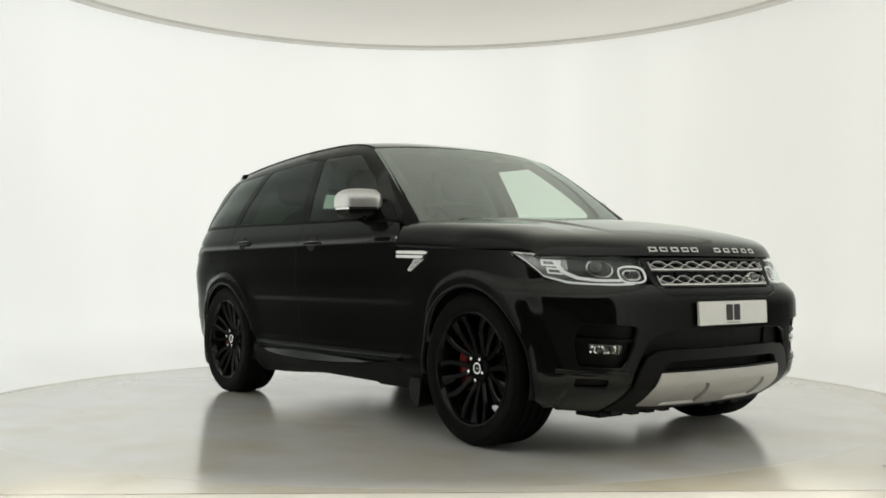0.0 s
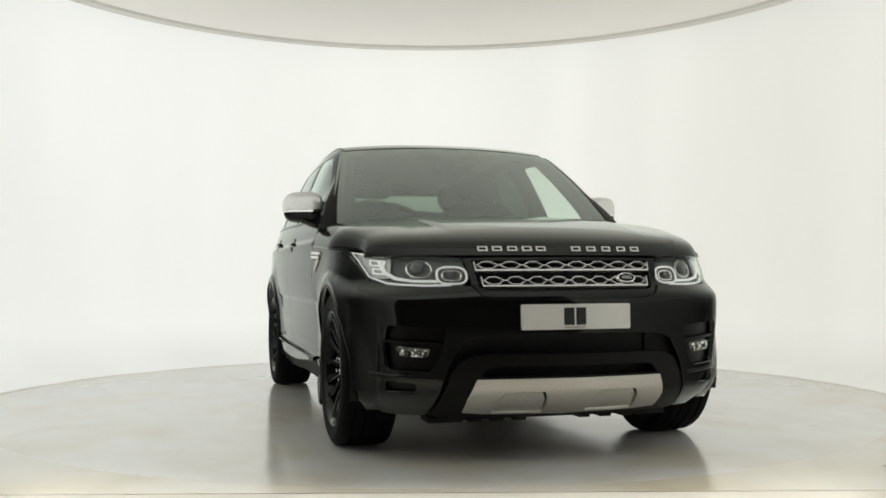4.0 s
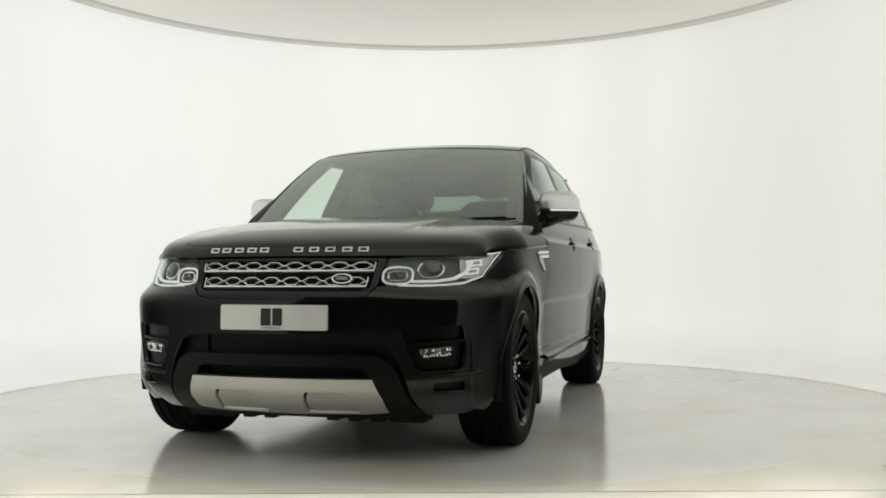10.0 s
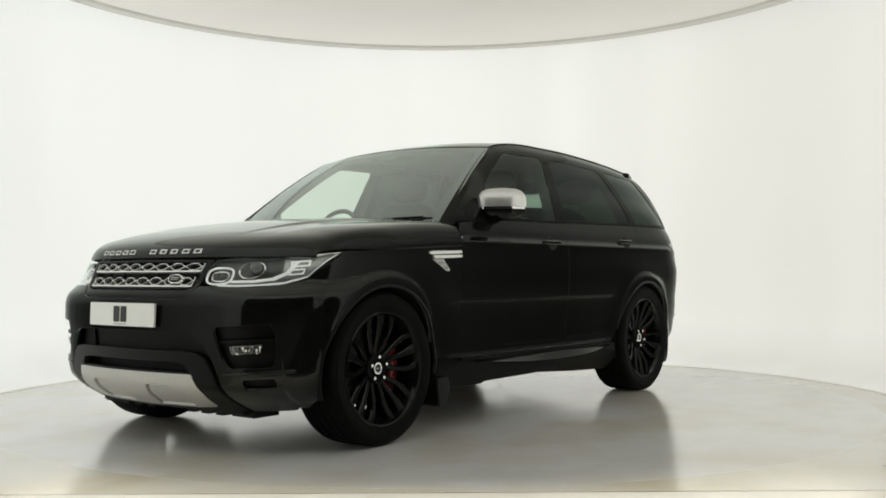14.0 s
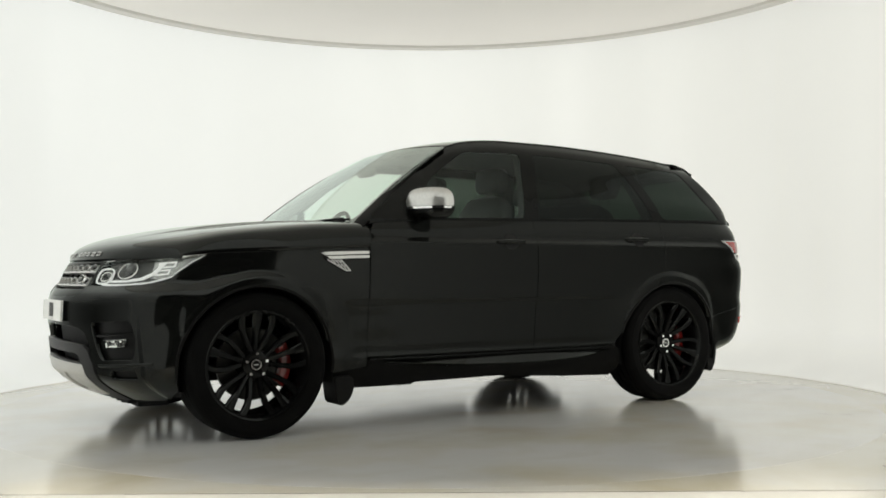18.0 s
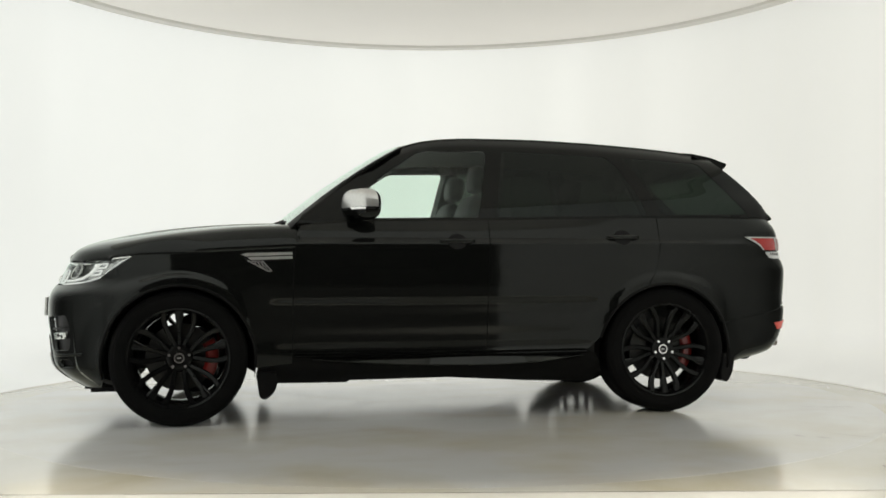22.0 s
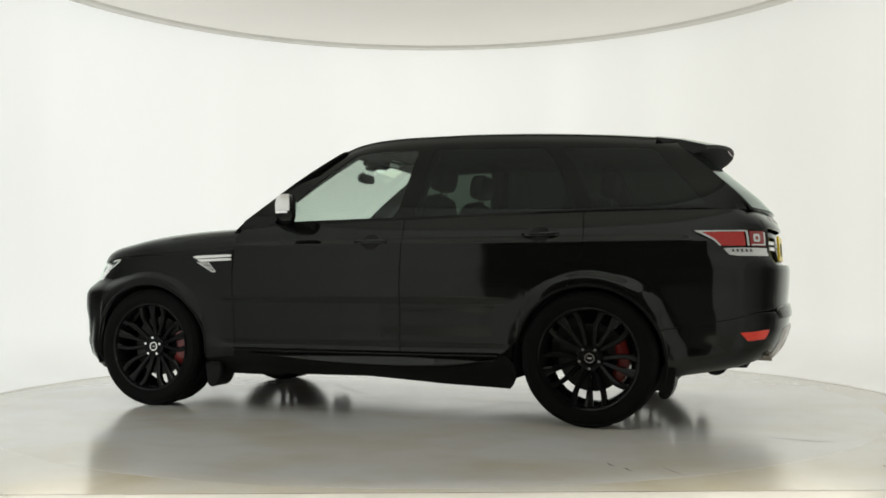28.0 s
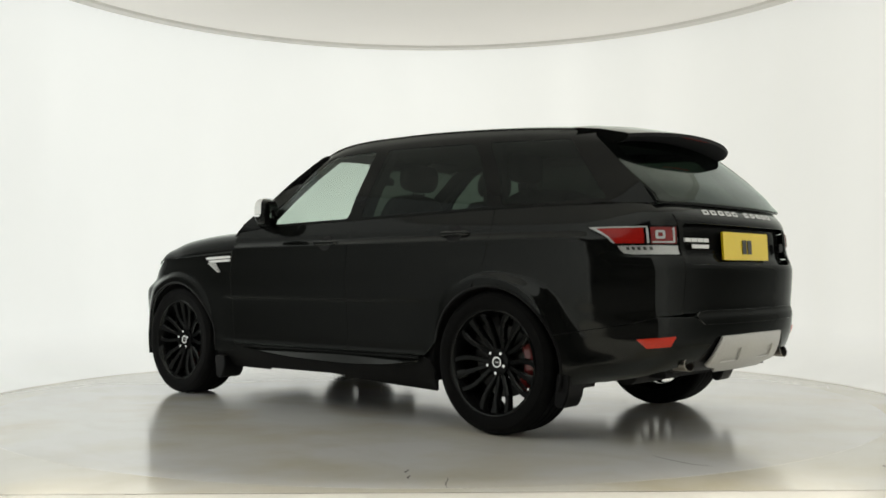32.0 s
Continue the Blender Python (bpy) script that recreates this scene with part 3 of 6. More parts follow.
def panel(name, f, outer, material, parent, holes=(), du=0.15, dv=0.03, off=0.0, depth=0.014, out=None, mirror=False, label="", flange=None):
    """A sheet cut to the outline on the surface f, with its edges turned in. mirror: its twin on the right side too."""
    from mathutils.geometry import tessellate_polygon
    loops = [[Vector((*p, 0)) for p in l] for l in (outer, *holes)]
    pts = [p for l in loops for p in l]
    bm = bmesh.new()
    vs = [bm.verts.new(p) for p in pts]
    for t in tessellate_polygon(loops):
        try:
            bm.faces.new([vs[i] for i in t])
        except ValueError:
            pass
    us, ws = [p.x for p in pts], [p.y for p in pts]
    for axis, lo, hi, step in ((0, min(us), max(us), du), (1, min(ws), max(ws), dv)):
        n = max(1, int((hi - lo) / step))
        for i in range(1, n):
            c = lo + (hi - lo) * i / n
            bmesh.ops.bisect_plane(bm, geom=bm.verts[:] + bm.edges[:] + bm.faces[:], dist=1e-5, plane_co=(c, 0, 0) if axis == 0 else (0, c, 0), plane_no=(1, 0, 0) if axis == 0 else (0, 1, 0))
    bm.verts.index_update()
    co, no = [], []
    mid = out or Vector((0, 0, 0.7))
    for v in bm.verts:
        p, n = f(v.co.x, v.co.y), normal_of(f, v.co.x, v.co.y)
        away = Vector((p.x - max(-1.2, min(1.2, p.x)) if not out else p.x - mid.x, p.y - mid.y, (p.z - mid.z) * 0.4))
        if n.dot(away) < 0:
            n = -n
        co.append(p + n * off)
        no.append(n)
    faces = []
    for fc in bm.faces:
        ids = [v.index for v in fc.verts]
        a, b, c = co[ids[0]], co[ids[1]], co[ids[2]]
        fn = (b - a).cross(c - a)
        faces.append(ids if fn.dot(no[ids[0]]) > 0 else ids[::-1])
    where = {}
    if depth:
        for fc, ids in zip(bm.faces, faces):
            for k in range(len(ids)):
                i, j = ids[k], ids[(k + 1) % len(ids)]
                where[(i, j)] = where.get((i, j), 0) + 1
        rim = [(i, j) for (i, j) in where if (j, i) not in where]
        ring = {}
        for i, j in rim:
            t = (co[j] - co[i])
            sn = t.cross(no[i]).normalized() if t.length > 1e-7 else no[i]
            for a in (i, j):
                ring[a] = ring.get(a, Vector()) + sn
        idx = {}
        for a, sn in ring.items():
            idx[a] = (len(co), len(co) + 1)
            sn = sn.normalized() if sn.length > 1e-6 else no[a]
            soft = (no[a] + sn).normalized()
            co += [co[a] + sn * 0.0012 - no[a] * 0.0015, co[a] - no[a] * depth]
            no += [soft, sn]
        for i, j in rim:
            faces.append([j, i, idx[i][0], idx[j][0]])
            faces.append([idx[j][0], idx[i][0], idx[i][1], idx[j][1]])
    bm.free()
    made = []
    for side in ((1, -1) if mirror else (1,)):
        me = bpy.data.meshes.new(name)
        me.from_pydata([(p.x, side * p.y, p.z) for p in co], [], faces if side > 0 else [l[::-1] for l in faces])
        for p in me.polygons:
            p.use_smooth = True
        me.normals_split_custom_set_from_vertices([(n.x, side * n.y, n.z) for n in no])
        me.materials.append(material)
        ob = new(name, me)
        ob.parent = parent
        if label:
            ob["label"] = label
        made.append(ob)
    return made if mirror else made[0]


def arc(cx, cz, r, a0, a1, n=22):
    """Points of a wheel arch, in x and z."""
    return [(cx + r * math.cos(radians(a0 + (a1 - a0) * i / n)), cz + r * math.sin(radians(a0 + (a1 - a0) * i / n))) for i in range(n + 1)]


def on_side(points):
    return [(SX(x, z), z) for x, z in points]


def on_nose(points):
    return [(FY(y, z), z) for y, z in points]


def both(points):
    """A half outline from the middle outwards and back, completed with its mirror image."""
    return points + [(-u, v) for u, v in points[::-1] if abs(u) > 1e-6]


def line(a, b, n):
    return [(a[0] + (b[0] - a[0]) * i / n, a[1] + (b[1] - a[1]) * i / n) for i in range(n + 1)]


# ---- the car ----
car = new("car")
tagged(car, "black four-wheel-drive estate car with silver mirrors on a turntable", "car")
AR = 0.424
fx, fz = WHEELS[0]
rx_, rz_ = WHEELS[1]
G = 0.003

# dark inner shell behind the joints
inner = [(x, SHUT(x) - 0.01) for x in np.linspace(1.95, 0.86, 8)] + [(x, BELT(x) - 0.02) for x in np.linspace(0.78, -2.15, 16)] + [(-2.2, 1.0), (-2.2, 0.40), (-1.9, 0.33)]
inner += arc(rx_, rz_, AR + 0.03, 180, 0, 24) + [(-1.0, 0.28), (1.0, 0.28)] + arc(fx, fz, AR + 0.03, 180, 0, 24) + [(1.95, 0.30)]
panel("inner_shell", body, on_side(inner), M_MATT, car, off=-0.035, depth=0, mirror=True, du=0.3, dv=0.08)

# front wings
wing = [(0.825 + G, 0.345), (0.822 + G, 0.80), (0.818 + G, 0.99)]
wing += [(x, SHUT(x) - G) for x in np.linspace(0.83, 1.72, 12)]
wing += [(1.735, 0.944), (1.82, 0.898), (1.88, 0.858), (1.905, 0.832), (1.862, 0.70), (1.83, 0.60)]
wing += [p for p in arc(fx, fz, AR, 30, 186, 30)] + [(1.035, 0.322)]
panel("front_wing", body, on_side(wing), M_PAINT, car, mirror=True, du=0.032, dv=0.008, depth=0.03)

# doors
fdoor = [(0.825 - G, 0.395)] + [(0.822 - G, 0.80), (0.815 - G, 1.0), (0.80 - G, 1.10), (0.775, BELT(0.775))]
fdoor += [(x, BELT(x)) for x in np.linspace(0.6, -0.33, 8)] + [(-0.345 + G, BELT(-0.345)), (-0.345 + G, 1.05), (-0.335 + G, 0.80), (-0.325 + G, 0.39)]
panel("front_door", body, on_side(fdoor), M_PAINT, car, mirror=True, du=0.10, dv=0.009)
rdoor = [(-0.325 - G, 0.39), (-0.335 - G, 0.80), (-0.345 - G, 1.05), (-0.345 - G, BELT(-0.345))] + [(x, BELT(x)) for x in np.linspace(-0.5, -1.38, 8)]
rdoor += [(-1.43, BELT(-1.43)), (-1.432, 1.05), (-1.415, 0.94), (-1.39, 0.86), (-1.352, 0.81)] + arc(rx_, rz_, AR + 0.012, 74, 14, 14) + [(-0.985, 0.42), (-0.96, 0.40)]
panel("rear_door", body, on_side(rdoor), M_PAINT, car, mirror=True, du=0.06, dv=0.009)

# sills
sill = [(1.02, 0.335), (0.828, 0.338), (0.826, 0.388), (0.25, 0.388), (-0.32, 0.383), (-0.94, 0.394), (-1.005, 0.37), (-1.038, 0.31), (-1.030, 0.245), (-0.985, 0.190), (-0.60, 0.205), (-0.1, 0.237), (0.49, 0.232), (0.51, 0.220), (0.95, 0.223), (1.03, 0.26)]
panel("sill", body, on_side(sill), M_SILL, car, mirror=True, du=0.12, dv=0.02, off=-0.004)
BLADE = table([(0.72, 0.362), (0.45, 0.342), (0.10, 0.322), (-0.3, 0.314), (-0.62, 0.324), (-0.94, 0.362)])
for side in (1, -1):
    rows = []
    for x in np.linspace(0.71, -0.93, 48):
        z1, z0 = 0.368, BLADE(x)
        q1, q0 = body(SX(x, z1), z1), body(SX(x, z0), z0)
        k = min(1.0, (z1 - z0) / 0.045)
        rows.append([(x, side * (q1.y - 0.004), z1 + 0.002), (x, side * (q1.y + 0.003), z1), (x, side * (q0.y + 0.006 + 0.030 * k), z0 + 0.006), (x, side * (q0.y + 0.005 + 0.030 * k), z0), (x, side * (q0.y - 0.006), z0 - 0.010)])
    part("sill_blade", grid_mesh(rows, flip=side < 0), M_PAINT, car, "gloss black sill blade", sharp=30)

# rear quarters
quarter = [(-1.352 - G, 0.81 - 0.006), (-1.39 - G, 0.86), (-1.415 - G, 0.94), (-1.432 - 2 * G, 1.05), (-1.432 - 2 * G, BELT(-1.43))]
quarter += [(x, BELT(x)) for x in np.linspace(-1.55, -2.25, 8)]
q_out = on_side(quarter) + [(18 - RY(0.755, 1.19), 1.206), (18 - RY(0.66, 1.14), 1.158), (18 - RY(0.645, 1.10), 1.094)]
q_out += on_side([(-2.30, 1.094), (-2.02, 1.092), (-2.06, 1.062), (-2.10, 1.045), (-2.14, 1.028), (-2.17, 1.0), (-2.19, 0.985), (-2.215, 0.952), (-2.235, 0.944)])
q_out += [(18 - RY(0.645, 0.944), 0.944), (18 - RY(0.66, 0.7), 0.655), (18 - RY(0.78, 0.65), 0.648)] + on_side([(-2.25, 0.615), (-2.05, 0.583), (-1.866, 0.552)])
q_out += on_side(arc(rx_, rz_, AR, 154, 76, 20))
panel("rear_quarter", body, q_out, M_PAINT, car, mirror=True, du=0.032, dv=0.008, depth=0.03)

# rear bumper, one piece round the tail
rb = [(RY(0, 0.64), 0.64)] + [(RY(y, 0.64), 0.64) for y in (0.3, 0.60)] + [(RY(0.78, 0.64), 0.642)]
rb += [(18 - s, z) for s, z in on_side([(-2.25, 0.609), (-2.05, 0.577), (-1.869, 0.546)])]
rb += [(18 - s, z) for s, z in on_side(arc(rx_, rz_, AR, 156, 190, 8))] + [(18 - s, z) for s, z in on_side([(-1.93, 0.292), (-2.1, 0.318), (-2.24, 0.345)])]
rb += [(RY(0.72, 0.4), 0.365), (RY(0.62, 0.4), 0.39), (RY(0.50, 0.4), 0.42), (RY(0.40, 0.5), 0.538), (RY(0, 0.5), 0.54)]
panel("rear_bumper", tail, both(rb), M_PAINT, car, du=0.06, dv=0.02)
# tailgate below the glass
tg = [(RY(0, 1.2), 1.212), (RY(0.35, 1.2), 1.212), (RY(0.60, 1.2), 1.210), (RY(0.74, 1.19), 1.20), (RY(0.645, 1.14), 1.15), (RY(0.640, 1.1), 1.10), (RY(0.640, 0.95), 0.947), (RY(0.655, 0.7), 0.66), (RY(0.3, 0.66), 0.655), (0, 0.655)]
plate_bay = [(RY(y, 1.0), z) for y, z in ((-0.615, 1.09), (-0.615, 0.92), (-0.58, 0.90), (0.58, 0.90), (0.615, 0.92), (0.615, 1.09), (0.59, 1.11), (-0.59, 1.11))]
panel("tailgate", tail, both(tg), M_PAINT, car, holes=[plate_bay], du=0.12)
panel("number_plate_bay", tail, [(RY(y, 1.0), z) for y, z in ((-0.63, 0.89), (0.63, 0.89), (0.63, 1.12), (-0.63, 1.12))], M_TRIM, car, off=-0.040, depth=0, label="gloss black recess behind the rear plate")

# side window surrounds (gloss black) with the panes set in
sur = [(0.80, BELT(0.80) + 0.002)] + [(x, BELT(x) + 0.004) for x in np.linspace(0.6, -2.15, 16)] + [(-2.30, 1.21), (-2.245, 1.30), (-2.145, 1.40), (-2.02, 1.51), (-1.93, 1.585), (-1.91, ROOF_E(-1.91))]
sur += [(x, ROOF_E(x)) for x in np.linspace(-1.75, 0.0, 14)] + [(0.09, ROOF_E(0.09) - 0.004), (0.155, 1.637), (0.255, 1.577), (0.433, 1.452), (0.609, 1.325), (0.772, 1.20)]
w_front = rounded([(0.50, BELT(0.50) + 0.022), (-0.29, BELT(-0.3) + 0.018), (-0.375, 1.625), (0.045, 1.618), (0.10, 1.585), (0.30, 1.445), (0.47, 1.28)], 0.035)
w_rear = rounded([(-0.395, BELT(-0.4) + 0.018), (-1.385, BELT(-1.38) + 0.018), (-1.33, 1.36), (-1.235, 1.52), (-1.16, 1.603), (-0.475, 1.625)], 0.03)
w_quarter = rounded([(-1.475, BELT(-1.47) + 0.018), (-2.10, 1.235), (-1.80, 1.575), (-1.27, 1.60), (-1.36, 1.47), (-1.43, 1.34)], 0.03)
panel("window_surround", side_glass, sur, M_TRIM, car, holes=[w_front, w_rear, w_quarter], mirror=True, du=0.06, dv=0.03, label="gloss black window surround and pillars")
for nm, w, gm in (("front_window", w_front, G_FRONT), ("rear_window", w_rear, G_PRIVACY), ("quarter_window", w_quarter, G_PRIVACY)):
    for ob in panel(nm, side_glass, w, gm, car, mirror=True, du=0.08, dv=0.05, off=-0.003, depth=0, label="clear side window" if gm is G_FRONT else "dark tinted side window"):
        ob.visible_shadow = False
# bright-less waist rail
for side in (1, -1):
    rows = []
    for x in np.linspace(0.70, -2.13, 50):
        p = side_glass(x, BELT(x) + 0.006)
        rows.append([(x, side * (p.y + a), p.z + b) for a, b in ((-0.006, 0.007), (0.004, 0.003), (0.005, 0.000), (0.004, -0.004), (-0.004, -0.007))])
    part("waist_rail", grid_mesh(rows, close_v=True, flip=side < 0), M_TRIM, car, sharp=25)

# bonnet
def bonnet_sheet():
    bs = np.concatenate([np.linspace(0, 0.48, 10), np.linspace(0.50, 0.70, 22), np.linspace(0.72, 0.88, 8), np.linspace(0.895, 1.0, 18)])
    bs = np.concatenate([-bs[:0:-1], bs])
    fs = np.linspace(0, 1, 56)
    rows = [[bonnet(b, f) for b in bs] for f in fs]
    skirt = [[p - Vector((0.012, 0, 0.010)) for p in rows[0]]]
    return grid_mesh(skirt + rows, flip=True)


bn = part("bonnet", bonnet_sheet(), M_PAINT, car, sharp=60)
bn.modifiers.new("thick", "SOLIDIFY").thickness = 0.008
# roof
rs = np.linspace(0.162, -1.93, 45)
bsr = np.sin(np.linspace(-1, 1, 31) * math.pi / 2)
rows = []
for x in rs:
    row = []
    for b in bsr:
        p = roof(x, b)
        if x > -0.2:
            k = (x + 0.2) / 0.362
            p = roof(x + 0.062 * k * (1 - b * b), b)
        row.append(p)
    rows.append(row)
rf = part("roof", grid_mesh(rows, flip=True), M_PAINT, car, sharp=60)
rf.modifiers.new("thick", "SOLIDIFY").thickness = 0.012
hl = part("headliner", grid_mesh([[p - Vector((0, 0, 0.045)) for p in r] for r in [[roof(x, b * 0.93) for b in bsr[::2]] for x in np.linspace(0.1, -1.9, 16)]]), M_HEADLINER, car, "grey cloth headliner")

# windscreen with its black border
ws_out = rounded([(-0.995, 0.0), (0.995, 0.0), (0.995, 1.0), (-0.995, 1.0)], 0.03)
ws_in = rounded([(-0.93, 0.045), (0.93, 0.045), (0.915, 0.94), (-0.915, 0.94)], 0.08)
panel("windscreen_border", windscreen, ws_out, M_TRIM, car, holes=[ws_in], du=0.08, dv=0.06, off=-0.003, depth=0.006, out=Vector((-0.5, 0, 0.8)))
ob = panel("windscreen", windscreen, rounded([(-0.99, 0.004), (0.99, 0.004), (0.99, 0.996), (-0.99, 0.996)], 0.03), G_SCREEN, car, du=0.08, dv=0.06, depth=0, out=Vector((-0.5, 0, 0.8)), label="clear raked windscreen")
ob.visible_shadow = False
panel("sensor_cover", windscreen, [(-0.29, 0.965), (0.29, 0.965), (0.25, 0.915), (0.10, 0.905), (0.08, 0.868), (-0.08, 0.868), (-0.10, 0.905), (-0.25, 0.915)], M_CABIN, car, du=0.1, dv=0.05, off=-0.006, depth=0.02, out=Vector((-0.5, 0, 0.8)), label="black sensor cover behind the windscreen")
# rear glass
rg_out = [(-1, 1.228), (-0.985, 1.213), (0.985, 1.213), (1, 1.228), (1, 1.585), (0.9, 1.60), (-0.9, 1.60), (-1, 1.585)]
rg_in = rounded([(-0.86, 1.24), (0.86, 1.24), (0.84, 1.55), (-0.84, 1.55)], 0.05)
panel("rear_glass_border", rear_glass, rg_out, M_TRIM, car, holes=[rg_in], du=0.1, dv=0.04, out=Vector((0.5, 0, 1.0)))
ob = panel("rear_glass", rear_glass, [(u * 0.992, 1.40 + (v - 1.40) * 0.99) for u, v in rg_out], G_REAR, car, du=0.1, dv=0.04, off=0.003, depth=0, out=Vector((0.5, 0, 1.0)), label="dark tinted rear window")
ob.visible_shadow = False


# roof spoiler
def spoiler():
    rows = []
    for b in np.linspace(-1, 1, 33):
        a = abs(b)
        y = b * (0.655 + 0.02)
        end = a ** 6
        xt = -2.175 + 0.10 * a ** 2.5
        zt = 1.625 - 0.030 * a ** 2
        x0 = -1.80
        z0 = ROOF_C(x0) - (ROOF_C(x0) - ROOF_E(x0)) * a ** 2.4 + 0.004
        zm = (z0 + zt) / 2 + 0.006
        drop = 0.036 + 0.02 * end
        rows.append([(x0, y, z0 - 0.01), (x0, y, z0), ((x0 + xt) / 2, y, zm), (xt + 0.02, y, zt + 0.002), (xt, y, zt - 0.004), (xt + 0.006, y, zt - 0.022), (xt + 0.03, y, zt - drop + 0.012),
                     (xt + 0.10, y, zt - drop), (xt + 0.16, y, zt - drop), (-1.93, y, z0 - 0.085)])
        rows[-1] = [(x, yy * (1 - 0.145 * smooth((-1.82 - x) / 0.25)), z) for x, yy, z in rows[-1]]
    bm = grid_mesh(rows, close_v=True)
    bm.verts.ensure_lookup_table()
    k = len(rows[0])
    bm.faces.new([bm.verts[j] for j in range(k)])
    bm.faces.new([bm.verts[(len(rows) - 1) * k + j] for j in range(k)][::-1])
    bmesh.ops.recalc_face_normals(bm, faces=bm.faces)
    return bm


# downward faces turn matt black: shade under the spoiler put into the colour
top_bm, under_bm = spoiler(), spoiler()
for bm, under in ((top_bm, False), (under_bm, True)):
    bmesh.ops.delete(bm, geom=[f for f in bm.faces if (f.normal.z < -0.15) != under], context="FACES")
sp_ob = part("roof_spoiler", top_bm, M_PAINT, car, sharp=40)
part("spoiler_shade", under_bm, M_MATT, sp_ob, "spoiler underside, matt black for the shade under it")
bm = bmesh.new()
box(bm, -2.162, -2.155, -0.16, 0.16, 1.600, 1.612)
part("brake_light", bm, M_REDLENS, car, "dark red high brake light", smooth=False)


# windscreen pillars: rounded black strips between the windscreen and the side windows
for side in (1, -1):
    rows = []
    for v in np.linspace(-0.16, 1.0, 27):
        p = windscreen(0.965, v)
        z = p.z
        xq = float(np.interp(z, [1.04, 1.12, 1.205, 1.332, 1.459, 1.583, 1.645, 1.66], [0.935, 0.852, 0.768, 0.604, 0.428, 0.250, 0.150, 0.12])) - 0.012
        q = side_glass(xq, z)
        m = (p + q) / 2
        o = Vector((0.6, 0.75, 0.2)).normalized()
        k = 1 - 0.8 * max(0.0, v) ** 6
        sec = [p, p + Vector((0.002, 0.003, 0.002)) * k, m + o * 0.009 * k, q + Vector((0.002, 0.003, 0)) * k, q - Vector((0.01, 0.012, 0)), m - o * 0.03]
        rows.append([(a.x, side * a.y, a.z) for a in sec])
    bm = grid_mesh(rows, close_v=True)
    bmesh.ops.recalc_face_normals(bm, faces=bm.faces)
    part("windscreen_pillar", bm, M_SATIN, car, sharp=50)

for side in (1, -1):
    rows = []
    for x in np.linspace(0.82, -0.94, 40):
        z = 0.390 + 0.006 * max(0.0, -x - 0.5)
        q = body(SX(x, z), z)
        rows.append([(q.x, side * (q.y + a), z + b) for a, b in ((-0.004, -0.014), (0.016, -0.012), (0.024, -0.007), (0.023, -0.002), (-0.004, 0.012))])
    part("sill_strip", grid_mesh(rows, close_v=True, flip=side < 0), M_TRIM, car, "thin gloss sill strip", sharp=20)

# rolled edges of the wheel arches
for side in (1, -1):
    for (wx, wz), a0, a1 in ((WHEELS[0], -8, 186), (WHEELS[1], 14, 188)):
        rows = []
        for a in np.linspace(a0, a1, 60):
            c, s = math.cos(radians(a)), math.sin(radians(a))
            x, z = wx + (AR + 0.004) * c, wz + (AR + 0.004) * s
            q = body(SX(x, z), z)
            rows.append([(x + 0.009 * math.cos(b) * c, side * (q.y - 0.002 + 0.0055 * math.sin(b)), z + 0.009 * math.cos(b) * s) for b in (math.pi * (j / 6 * 1.3 - 0.15) for j in range(7))])
        bm = grid_mesh(rows, flip=side > 0)
        part("arch_edge", bm, M_SATIN, car, sharp=80)

# trim on the inside of the windscreen pillars
for side in (1, -1):
    rows = []
    for v in np.linspace(0.02, 0.99, 14):
        p, q = windscreen(0.95, v), windscreen(0.85, v)
        rows.append([(a.x, side * a.y, a.z) for a in (p - Vector((0.012, 0, 0.012)), q - Vector((0.03, 0, 0.02)), q - Vector((0.16, -0.02, 0.015)), p - Vector((0.16, -0.01, 0.01)))])
    bm = grid_mesh(rows, close_v=True)
    bmesh.ops.recalc_face_normals(bm, faces=bm.faces)
    part("pillar_trim", bm, M_CABIN, car, sharp=50)

# ---- nose ----
# the bumper down to the upper intake, with the cheeks beside it
fb = [(FY(0, .7), 0.742), (FY(0.36, .75), 0.744), (FY(0.425, .75), 0.760), (FY(0.462, .8), 0.803), (FY(0.50, .8), 0.804), (FY(0.65, .8), 0.800), (FY(0.80, .81), 0.808)]
fb += on_side([(1.925, 0.826), (1.899, 0.832), (1.856, 0.70), (1.824, 0.60)]) + on_side(arc(fx, fz, AR, 29, -14, 10)) + on_side([(1.90, 0.215)])
fb += [(FY(0.82, .3), 0.215), (FY(0.72, .3), 0.212), (FY(0.63, .3), 0.210), (FY(0.585, .4), 0.40), (FY(0.56, .47), 0.47), (FY(0.505, .55), 0.560), (FY(0.44, .58), 0.583), (FY(0.3, .59), 0.590), (0, 0.592)]
fog = lambda sgn: rounded([(sgn * FY(y, z), z) for y, z in ((0.575, 0.615), (0.825, 0.632), (0.838, 0.56), (0.825, 0.43), (0.64, 0.42), (0.60, 0.50))], 0.08)
vent = lambda sgn: rounded([(sgn * FY(y, z), z) for y, z in ((0.70, 0.372), (0.825, 0.380), (0.825, 0.330), (0.70, 0.322))], 0.06)
panel("front_bumper", body, both(fb), M_PAINT, car, holes=[fog(1), fog(-1), vent(1), vent(-1)], du=0.06, dv=0.02, depth=0.03)
panel("fog_lamp_recess", body, on_nose([(0.55, 0.64), (0.56, 0.41), (0.845, 0.41), (0.845, 0.65)]), M_SATIN, car, off=-0.035, depth=0, du=0.15, dv=0.03, mirror=True)
panel("lower_vent", body, on_nose([(0.68, 0.395), (0.68, 0.31), (0.84, 0.31), (0.84, 0.40)]), M_MATT, car, off=-0.035, depth=0, du=0.15, dv=0.03, mirror=True)
